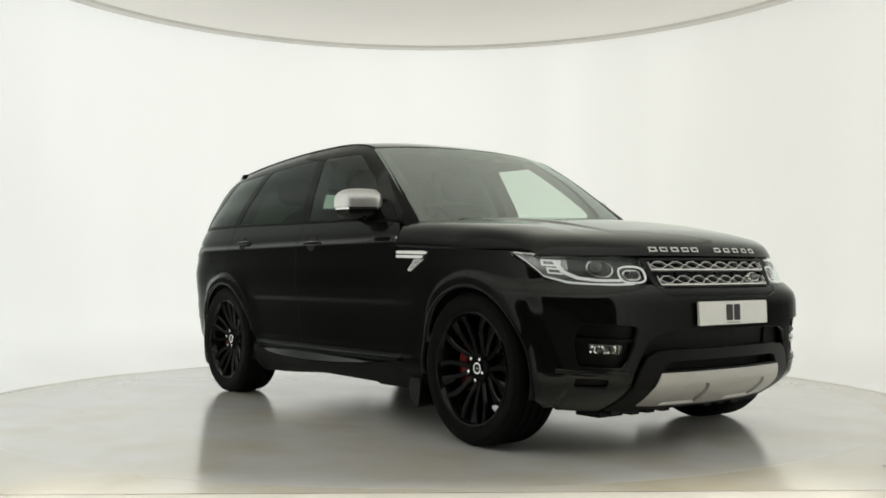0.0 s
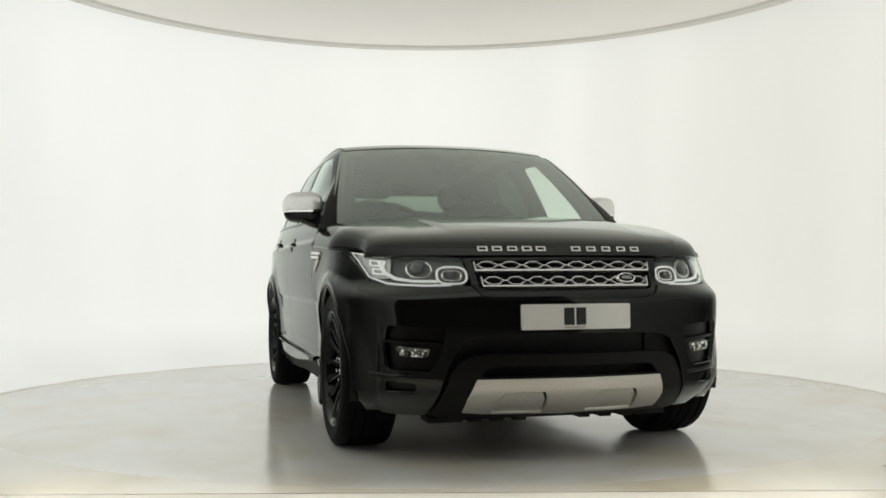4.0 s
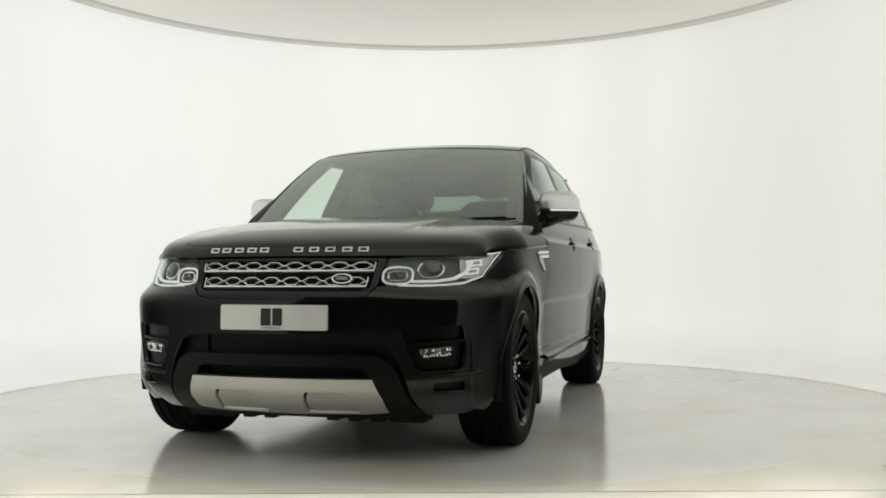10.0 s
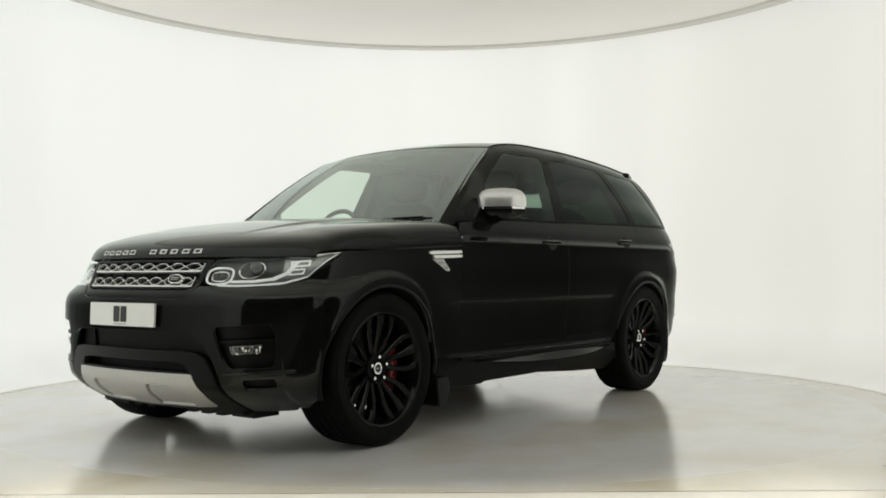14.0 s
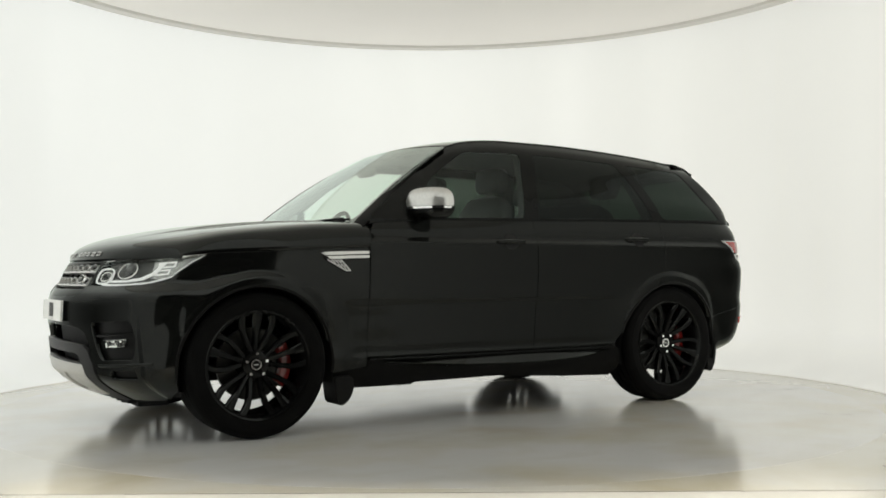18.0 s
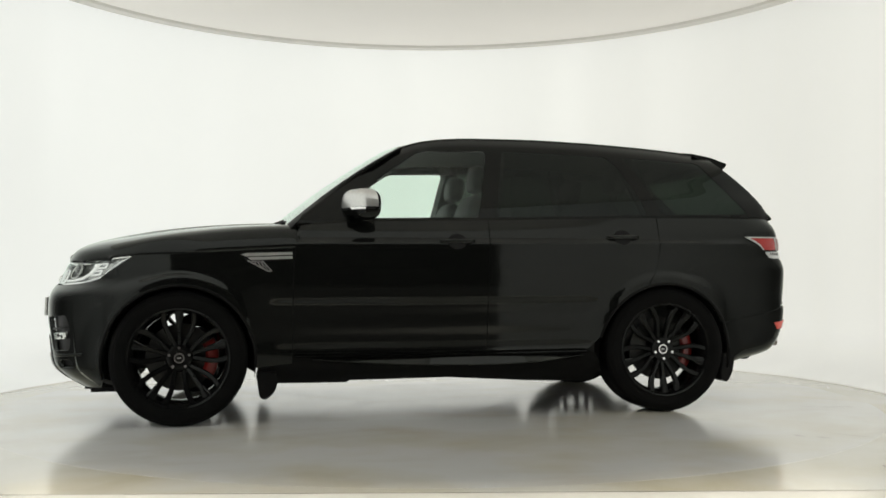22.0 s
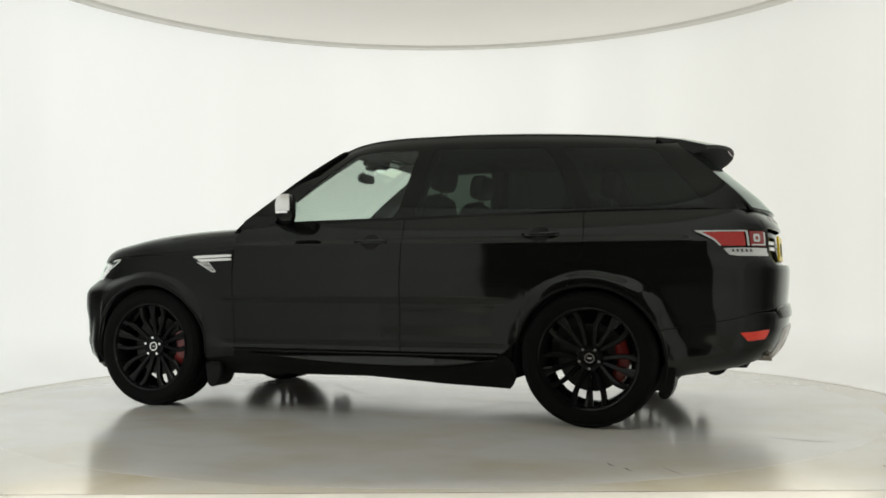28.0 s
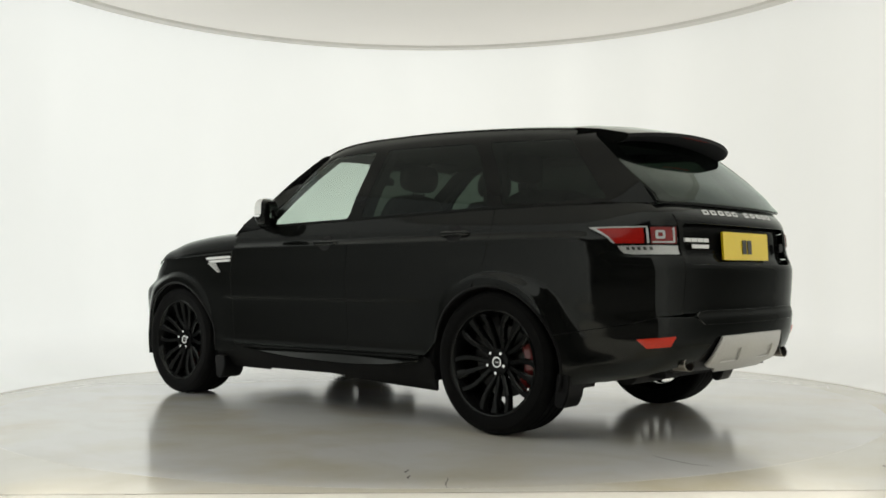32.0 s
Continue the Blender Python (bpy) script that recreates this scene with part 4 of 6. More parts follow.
panel("recess_bar", body, rounded(on_nose([(0.60, 0.548), (0.60, 0.538), (0.835, 0.552), (0.835, 0.562)]), 0.02), M_SATIN, car, off=-0.012, depth=0.02, mirror=True)
panel("bumper_backing", body, on_nose([(0.40, 0.175), (0.40, 0.60), (0.70, 0.60), (0.86, 0.45), (0.86, 0.20), (0.80, 0.175)]), M_MATT, car, off=-0.06, depth=0, du=0.15, dv=0.03, mirror=True)
# fog lamps: clear cover over two bright bowls
for side in (1, -1):
    fpoly = rounded([(side * FY(y, z), z) for y, z in ((0.648, 0.522), (0.792, 0.533), (0.778, 0.497), (0.662, 0.484))], 0.04)
    lamp_ob = panel("fog_lamp", body, fpoly, M_BLADE, car, off=-0.030, depth=0.0, du=0.05, dv=0.01, label="clear rectangular fog lamp")
    cover = panel("lens", body, fpoly, G_LAMP, lamp_ob, off=-0.008, depth=0.02, du=0.08, dv=0.02)
    cover.visible_shadow = False
    facet = random.Random(4)
    bm = bmesh.new()
    for y in np.linspace(0.668, 0.772, 9):
        for z in (0.496, 0.508, 0.520):
            q = body(FY(y, z + 0.05 * (y - 0.72)), z + 0.05 * (y - 0.72))
            tilt = pose(0, 0, 0, 0, facet.uniform(-40, 40), facet.uniform(-40, 40))
            box(bm, -0.004, 0.004, -0.0055, 0.0055, -0.005, 0.005, Matrix.Translation((q.x - 0.022, side * (q.y - 0.008), q.z)) @ tilt)
    part("reflector_facets", bm, M_CHROME, lamp_ob, smooth=False)
    for y in (0.690, 0.748):
        q = body(FY(y, 0.508), 0.508)
        bm = bmesh.new()
        bmesh.ops.create_uvsphere(bm, u_segments=16, v_segments=8, radius=0.013, matrix=Matrix.Translation((q.x - 0.020, side * (q.y - 0.006), q.z)))
        part("bulb_bowl", bm, M_LENS, lamp_ob)
# intakes
panel("intake_mesh", body, both([(0, 0.61), (FY(0.56), 0.61), (FY(0.56), 0.37), (0, 0.37)]), M_MATT, car, off=-0.075, depth=0, du=0.2, dv=0.04, label="black mesh of the lower intakes")
ap = [(0, 0.497), (FY(0.40), 0.497), (FY(0.475), 0.490), (FY(0.525), 0.462), (FY(0.56), 0.40), (FY(0.612, .3), 0.212), (FY(0.56, .25), 0.205), (0, 0.200)]
slot = both([(0, 0.447), (FY(0.365), 0.447), (FY(0.405), 0.437), (FY(0.432), 0.398), (0, 0.398)])
plate_hole = both([(0, 0.388), (FY(0.445), 0.388), (FY(0.478, .3), 0.30), (FY(0.476, .25), 0.232), (0, 0.222)])
panel("bumper_apron", body, both(ap), M_SATIN, car, holes=[slot, plate_hole], du=0.1, dv=0.02, off=0.004, depth=0.04)
sk = both([(0, 0.390), (FY(0.443), 0.390), (FY(0.476, .3), 0.302), (FY(0.474, .25), 0.236), (FY(0.36, .24), 0.226), (0, 0.220)])
dents = [rounded([(sg * FY(y, z), z) for y, z in ((0.350, 0.231), (0.338, 0.305), (0.318, 0.334), (0.132, 0.334), (0.113, 0.30), (0.098, 0.228))], 0.02) for sg in (1, -1)]
skid = panel("skid_plate", body, sk, M_SKID, car, holes=dents, du=0.1, dv=0.02, off=0.010, depth=0.026, label="brushed silver skid plate")
for d in dents:
    # black sheet left showing round the recess paints its shaded outline
    panel("recess_shade", body, d, M_MATT, skid, off=-0.012, depth=0.0, du=0.1, dv=0.02)
    cu, cv = sum(p[0] for p in d) / len(d), sum(p[1] for p in d) / len(d)
    panel("skid_recess", body, [(cu + (u - cu) * 0.90, cv - 0.004 + (v - cv) * 0.84) for u, v in d], M_SKID, skid, off=0.000, depth=0.012, du=0.1, dv=0.02)
# belly pan under the nose, with its lugs
bm = bmesh.new()
box(bm, 1.80, 2.03, -0.56, 0.56, 0.184, 0.215)
for y in (-0.60, 0.44):
    box(bm, 1.83, 1.99, y, y + 0.16, 0.168, 0.192)
for y in (-0.41, -0.30, -0.19, 0.135, 0.245, 0.355):
    box(bm, 1.93, 2.020, y, y + 0.055, 0.170, 0.186)
part("belly_pan", bm, M_MATT, car, smooth=False)


# grille: black frame, two silver honeycomb bars
gr = both([(0, 0.936), (FY(0.478, .93), 0.932), (FY(0.455, .82), 0.82), (FY(0.42, .77), 0.766), (FY(0.35, .75), 0.750), (0, 0.747)])
gh = both([(0, 0.926), (FY(0.445, .92), 0.924), (FY(0.425, .82), 0.80), (FY(0.39, .79), 0.788), (0, 0.786)])
panel("grille_frame", body, gr, M_TRIM, car, holes=[gh], off=-0.006, depth=0.04, du=0.1, dv=0.02)
panel("grille_backing", body, both([(0, 0.935), (FY(0.46, .9), 0.935), (FY(0.44, .8), 0.76), (0, 0.76)]), M_MATT, car, off=-0.05, depth=0, du=0.2, dv=0.04)


def strut(bm, a, b, w, d, nrm):
    """A flat bar from a to b, w wide and d deep."""
    t = (b - a).normalized()
    s = t.cross(nrm).normalized() * w / 2
    n = nrm * d
    vs = [bm.verts.new(p) for p in (a - s, a + s, b + s, b - s, a - s * 0.7 + n, a + s * 0.7 + n, b + s * 0.7 + n, b - s * 0.7 + n)]
    for f in ((0, 1, 2, 3), (4, 7, 6, 5), (0, 4, 5, 1), (1, 5, 6, 2), (2, 6, 7, 3), (3, 7, 4, 0)):
        bm.faces.new([vs[i] for i in f])


def nose_point(y, z, off):
    s = FY(y, z)
    n = normal_of(body, abs(s) + 0.01, z)
    n = n if n.x > 0 else -n
    if s < 0:
        n = Vector((n.x, -n.y, n.z))
    return body(s, z) + n * off, n


def grille_bar(z_lo, z_hi, half):
    bm = bmesh.new()
    n = 8
    step = 2 * half / n
    zm = (z_lo + z_hi) / 2 + 0.004
    def st(y0, z0, y1, z1, w):
        a, na = nose_point(y0, z0, -0.022)
        b, nb = nose_point(y1, z1, -0.022)
        strut(bm, a, b, w, 0.014, (na + nb).normalized())
    for i in range(n):
        y = -half + i * step
        c0, c1, c2, c3 = (y + step * k for k in (0.05, 0.33, 0.67, 0.95))
        for zt in (z_hi, z_lo + 0.007):
            st(c0, zm, c1, zt, 0.0046)
            st(c1, zt, c2, zt, 0.0046)
            st(c2, zt, c3, zm, 0.0046)
        st(y, z_lo, y + step, z_lo, 0.0115)
        if i:
            st(y - 0.07 * step, zm, y + 0.07 * step, zm, 0.0056)
    st(-half, z_lo, -half - 0.004, z_hi, 0.007)
    st(half, z_lo, half + 0.004, z_hi, 0.007)
    bmesh.ops.recalc_face_normals(bm, faces=bm.faces)
    return bm


part("grille_bar", grille_bar(0.879, 0.917, 0.428), M_BRUSH, car, "silver honeycomb grille bar", smooth=False)
part("grille_bar", grille_bar(0.809, 0.848, 0.405), M_BRUSH, car, "silver honeycomb grille bar", smooth=False)
for y in (-0.28, -0.14, 0.0, 0.14, 0.28):
    bm = bmesh.new()
    a, na = nose_point(y, 0.846, -0.03)
    b, nb = nose_point(y, 0.880, -0.03)
    strut(bm, a, b, 0.007, 0.012, na)
    part("grille_strut", bm, M_SATIN, car, smooth=False)
p, n = nose_point(0.292, 0.840, -0.006)
bm = bmesh.new()
turn = n.to_track_quat("Z", "Y").to_matrix().to_4x4()
bmesh.ops.create_cone(bm, cap_ends=True, segments=40, radius1=0.052, radius2=0.046, depth=0.010, matrix=Matrix.Translation(p) @ turn @ Matrix.Diagonal((1, 0.52, 1, 1)))
badge = part("badge", bm, M_CHROME, car, "silver-rimmed oval badge")
bm = bmesh.new()
bmesh.ops.create_cone(bm, cap_ends=True, segments=40, radius1=0.043, radius2=0.041, depth=0.008, matrix=Matrix.Translation(p + n * 0.003) @ turn @ Matrix.Diagonal((1, 0.48, 1, 1)))
part("badge_face", bm, mat("dark_green_enamel", (0.012, 0.018, 0.013), 0.55, spec=0.2), badge)
bm = bmesh.new()
for dz, w in ((0.005, 0.024), (-0.004, 0.028)):
    box(bm, -w, w, dz - 0.0014, dz + 0.0014, 0.0065, 0.0085, Matrix.Translation(p) @ turn)
part("badge_bars", bm, M_LETTER, badge, smooth=False)


# silver lettering across the bonnet's nose: plain blocks
def bonnet_at(y, z):
    """The place on the bonnet's nose at this y and height, and its normal."""
    b = y / 0.875
    lo, hi = 0.0, 0.3
    for _ in range(30):
        mid = (lo + hi) / 2
        if bonnet(b, mid).z < z:
            lo = mid
        else:
            hi = mid
    n = (bonnet(b + 0.01, lo) - bonnet(b - 0.01, lo)).cross(bonnet(b, lo + 0.01) - bonnet(b, max(0.0, lo - 0.005))).normalized()
    return bonnet(b, lo), n if n.x > 0 else -n


def nose_block(y0, y1, z0, z1):
    bm = bmesh.new()
    a, b = 0.0075, 0.0048
    got = [bonnet_at(y, z) for y, z in ((y0, z0), (y1, z0), (y1, z1), (y0, z1), (y0 + a, z0 + b), (y1 - a, z0 + b), (y1 - a, z1 - b), (y0 + a, z1 - b))]
    lo = [bm.verts.new(q - n * 0.003) for q, n in got]
    hi = [bm.verts.new(q + n * 0.005) for q, n in got]
    for i in range(4):
        j = (i + 1) % 4
        bm.faces.new([hi[i], hi[j], hi[4 + j], hi[4 + i]])
        bm.faces.new([lo[i], lo[j], hi[j], hi[i]])
        bm.faces.new([lo[4 + i], lo[4 + j], hi[4 + j], hi[4 + i]])
    bmesh.ops.recalc_face_normals(bm, faces=bm.faces)
    return bm


WORDS = ((-0.408, -0.342, -0.272, -0.203, -0.137), (0.035, 0.112, 0.19, 0.270, 0.345))
for w in WORDS:
    for y in w:
        part("letter_block", nose_block(y, y + 0.046, 0.9600, 0.9815), M_LETTER, car, smooth=False)

# front number plate
def slab(x0, x1, y0, y1, z0, z1, r=0.008, axis=0, tilt=0.0):
    """A thin rounded plate standing across the car."""
    out = rounded([(y0, z0), (y1, z0), (y1, z1), (y0, z1)], r, 5)
    bm = bmesh.new()
    a = [bm.verts.new((x0 + tilt * (z - z0), y, z)) for y, z in out]
    b = [bm.verts.new((x1 + tilt * (z - z0), y, z)) for y, z in out]
    bm.faces.new(a)
    bm.faces.new(b[::-1])
    for i in range(len(out)):
        j = (i + 1) % len(out)
        bm.faces.new([a[i], a[j], b[j], b[i]])
    bmesh.ops.recalc_face_normals(bm, faces=bm.faces)
    return bm


px_ = 2.318
fp = part("front_number_plate", slab(px_ - 0.012, px_, -0.261, 0.261, 0.609, 0.722, tilt=-0.03), M_PLATEW, car, "white front number plate with a short black mark", smooth=False)
part("plate_mark", slab(px_, px_ + 0.002, -0.060, -0.012, 0.629, 0.706, 0.004, tilt=-0.03), M_INK, fp, smooth=False)
part("plate_mark", slab(px_, px_ + 0.002, -0.002, 0.044, 0.629, 0.706, 0.004, tilt=-0.03), M_INK, fp, smooth=False)
part("plate_mark", slab(px_, px_ + 0.002, -0.058, 0.040, 0.6165, 0.6205, 0.001, tilt=-0.03), M_INKGREY, fp, smooth=False)


# headlamps
def headlamp_outline():
    up = [(FY(0.492, .93), 0.930), (FY(0.60, .93), 0.934), (FY(0.75, .93), 0.937)] + on_side([(1.93, 0.947), (1.83, 0.958), (1.725, 0.966)])
    low = on_side([(1.728, 0.953), (1.815, 0.905), (1.875, 0.864), (1.903, 0.840), (1.928, 0.832)]) + [(FY(0.80, .81), 0.814), (FY(0.65, .8), 0.807), (FY(0.505, .8), 0.810), (FY(0.470, .84), 0.845), (FY(0.470, .88), 0.885)]
    return up + low


def ring_on(f, cu, cz, ru, rz, power, tube, off, n=36, m=8):
    """A raised rounded ring lying on the surface f."""
    rows = []
    base = []
    for i in range(n):
        a = 2 * math.pi * i / n
        c, s = math.cos(a), math.sin(a)
        base.append(f(cu + ru * math.copysign(abs(c) ** power, c), cz + rz * math.copysign(abs(s) ** power, s)))
    nn = normal_of(f, cu, cz)
    nn = nn if nn.x > 0 else -nn
    mid = sum(base, Vector()) / n
    for p in base:
        o = (p - mid - nn * (p - mid).dot(nn)).normalized()
        rows.append([p + nn * off + (o * math.cos(b) + nn * math.sin(b)) * tube for b in (2 * math.pi * j / m for j in range(m))])
    return grid_mesh(rows, True, True)


for side in (1, -1):
    fsurf = body if side > 0 else (lambda s, z: Vector((body(s, z).x, -body(s, z).y, z)))
    hl_out = headlamp_outline()
    lamp_ob = panel("headlamp", fsurf, hl_out, M_LAMPBODY, car, off=-0.045, depth=0.0, du=0.12, dv=0.02, label="clear headlamp with bright inner rings")
    cov = panel("cover", fsurf, hl_out, G_LAMP, lamp_ob, off=-0.002, depth=0.0, du=0.12, dv=0.02)
    cov.visible_shadow = False
    panel("bezel", fsurf, hl_out, M_TRIM, lamp_ob, off=-0.055, depth=0.0, du=0.2, dv=0.04)
    part("daylight_ring", ring_on(fsurf, FY(0.538, .856), 0.856, 0.27, 0.038, 0.7, 0.0058, -0.014), M_DRL, lamp_ob)
    part("inner_ring", ring_on(fsurf, FY(0.538, .856), 0.856, 0.17, 0.022, 0.7, 0.005, -0.022), M_LAMPCHROME, lamp_ob)
    part("projector_ring", ring_on(fsurf, FY(0.675, .887), 0.887, 0.24, 0.040, 1.0, 0.0045, -0.022), M_LAMPCHROME, lamp_ob)
    for y, z, r in ((0.675, 0.887, 0.036), (0.538, 0.856, 0.022)):
        q = fsurf(FY(y, z), z)
        bm = bmesh.new()
        bmesh.ops.create_uvsphere(bm, u_segments=24, v_segments=12, radius=r, matrix=Matrix.Translation((q.x - 0.045, q.y * 0.985, q.z)))
        part("projector_lens", bm, M_LENS, lamp_ob)
    low = [(FY(0.545, .81), 0.813), (FY(0.65, .8), 0.811), (FY(0.74, .81), 0.814), (FY(0.815, .81), 0.822)] + on_side([(1.960, 0.832), (1.935, 0.837), (1.900, 0.847), (1.866, 0.878), (1.803, 0.924), (1.740, 0.960)])
    top = [(u, v + 0.0052) for u, v in low[:-1]]
    panel("light_strip", fsurf, low + top[::-1], M_DRL, lamp_ob, off=-0.010, depth=0.01, du=0.06, dv=0.02, label="white running light strip")
    arm = [(FY(0.60, .83), 0.835), (FY(0.70, .83), 0.836), (FY(0.765, .84), 0.846), (FY(0.805, .86), 0.872), (FY(0.825, .9), 0.925), (FY(0.838, .9), 0.925), (FY(0.820, .86), 0.866), (FY(0.780, .84), 0.838), (FY(0.70, .83), 0.829), (FY(0.60, .83), 0.828)]
    panel("light_arm", fsurf, arm, M_DRL, lamp_ob, off=-0.012, depth=0.01, du=0.06, dv=0.02, label="white curved running light arm")
    lid = on_side([(1.94, 0.9375), (1.83, 0.9505), (1.745, 0.960), (1.725, 0.9655), (1.83, 0.9565), (1.94, 0.9435)])
    panel("upper_edge", fsurf, lid, M_LAMPCHROME, lamp_ob, off=-0.008, depth=0.008, du=0.06, dv=0.02, label="bright upper edge of the lamp")
    blade = on_side([(1.995, 0.846), (1.965, 0.935), (1.90, 0.943), (1.83, 0.951), (1.755, 0.957), (1.805, 0.926), (1.866, 0.882), (1.900, 0.852), (1.935, 0.842)])
    panel("light_blade", fsurf, blade, M_BLADE, lamp_ob, off=-0.026, depth=0.012, du=0.06, dv=0.02, label="frosted corner light blade")
    for za, zb, xa, xb in ((0.897, 0.925, 1.955, 1.872), (0.858, 0.885, 1.972, 1.905)):
        win = [(xa, za), (xa - 0.006, zb), (xb - 0.004, zb + 0.007), (xb + 0.008, za + 0.006)]
        cx_, cz_ = sum(p[0] for p in win) / 4, sum(p[1] for p in win) / 4
        hole = [(cx_ + (p[0] - cx_) * 0.78, cz_ + (p[1] - cz_) * 0.60) for p in win]
        panel("light_cell", fsurf, on_side(win), M_DRL, lamp_ob, holes=[on_side(hole)], off=-0.016, depth=0.008, du=0.06, dv=0.02, label="white outlined light cell")

# pressed seam across each lower cheek of the bumper
for side in (1, -1):
    rows = []
    for y in np.linspace(0.615, 0.885, 24):
        z = 0.371 + 0.018 * ((y - 0.615) / 0.27) ** 1.5 + 0.024
        row = []
        for a, b in ((0.0005, -0.010), (0.0030, -0.004), (0.0042, -0.001), (0.0036, 0.0015), (0.0005, 0.0060)):
            q = body(FY(y, z + b), z + b)
            n = Vector((0.85, 0.5, 0)).normalized() if y > 0.75 else Vector((0.97, 0.25, 0)).normalized()
            row.append((q.x + n.x * a, side * (q.y + n.y * a), z + b))
        rows.append(row)
    bm = grid_mesh(rows, flip=side < 0)
    part("bumper_seam", bm, M_PAINT, car, sharp=80)

# ---- wheels ----
def spin_y(profile, n=72, closed=True):
    """Turn a profile of (r, y) about the y axis."""
    rows = [[(r * math.cos(a), y, r * math.sin(a)) for r, y in profile] for a in (2 * math.pi * i / n for i in range(n))]
    bm = grid_mesh(rows, close_u=True, close_v=closed)
    bmesh.ops.recalc_face_normals(bm, faces=bm.faces)
    return bm


def tyre_mesh():
    half = [(0.284, 0.118), (0.290, 0.128), (0.305, 0.134), (0.330, 0.1385), (0.350, 0.1375), (0.352, 0.1345), (0.366, 0.131), (0.377, 0.122), (0.3835, 0.106)]
    tread = []
    for c in (0.075, 0.025, -0.025, -0.075):
        tread += [(0.385, c + 0.005), (0.377, c + 0.004), (0.377, c - 0.004), (0.385, c - 0.005)]
    prof_t = half + tread + [(r, -y) for r, y in half[::-1]] + [(0.270, -0.10), (0.270, 0.10)]
    return spin_y(prof_t, 96)


def barrel_mesh():
    return spin_y([(0.283, 0.124), (0.290, 0.130), (0.286, 0.134), (0.276, 0.130), (0.266, 0.112), (0.258, 0.085), (0.252, 0.04), (0.250, -0.06), (0.262, -0.11), (0.283, -0.13), (0.286, -0.124), (0.268, -0.09), (0.262, 0.06)], 96)


def hub_mesh():
    return spin_y([(0.0005, 0.066), (0.034, 0.066), (0.038, 0.078), (0.052, 0.080), (0.070, 0.077), (0.077, 0.064), (0.075, 0.02), (0.0005, 0.02)], 60)


def spoke_mesh(lug, angles, widths):
    """One spoke: its angle to the wheel nut at hub, middle and rim, and its width there."""
    at = lambda v, t: v[0] * (1 - t) * (1 - 2 * t) + v[1] * 4 * t * (1 - t) + v[2] * t * (2 * t - 1)
    rows = []
    for i in range(13):
        t = i / 12
        r = 0.064 + (0.276 - 0.064) * t
        a = radians(lug + at(angles, t))
        y = 0.066 + 0.010 * math.sin(math.pi * t) + 0.050 * t ** 1.5
        ww = at(widths, t)
        c, s = math.cos(a), math.sin(a)
        p = Vector((r * c, y, r * s))
        e = Vector((-s, 0, c)) * ww / 2
        rows.append([p - e + Vector((0, -0.007, 0)), p - e * 0.62, p + e * 0.62, p + e + Vector((0, -0.007, 0)), p + e * 0.8 - Vector((0, 0.04, 0)), p - e * 0.8 - Vector((0, 0.04, 0))])
    bm = grid_mesh(rows, close_v=True)
    bmesh.ops.recalc_face_normals(bm, faces=bm.faces)
    return bm


SPOKES = (((0, 0, 0), (0.030, 0.030, 0.060)), ((16, 23.0, 17.0), (0.030, 0.029, 0.040)), ((-16, -23.0, -17.0), (0.030, 0.029, 0.040)))


def caliper_mesh():
    rows = []
    for i in range(13):
        a = radians(180 + 4 - 34 + 68 * i / 12)
        c, s = math.cos(a), math.sin(a)
        rows.append([(r * c, y, r * s) for r, y in ((0.145, 0.028), (0.160, 0.040), (0.195, 0.042), (0.215, 0.030), (0.218, -0.05), (0.145, -0.05))])
    bm = grid_mesh(rows, close_v=True)
    bm.verts.ensure_lookup_table()
    bm.faces.new([bm.verts[j] for j in range(6)])
    bm.faces.new([bm.verts[12 * 6 + j] for j in range(6)][::-1])
    bmesh.ops.recalc_face_normals(bm, faces=bm.faces)
    return bm


def flip_y(ob):
    """A mirrored copy of a part's mesh for the right side."""
    me = ob.data.copy()
    me.transform(Matrix.Diagonal((1, -1, 1, 1)))
    me.flip_normals()
    ob.data = me


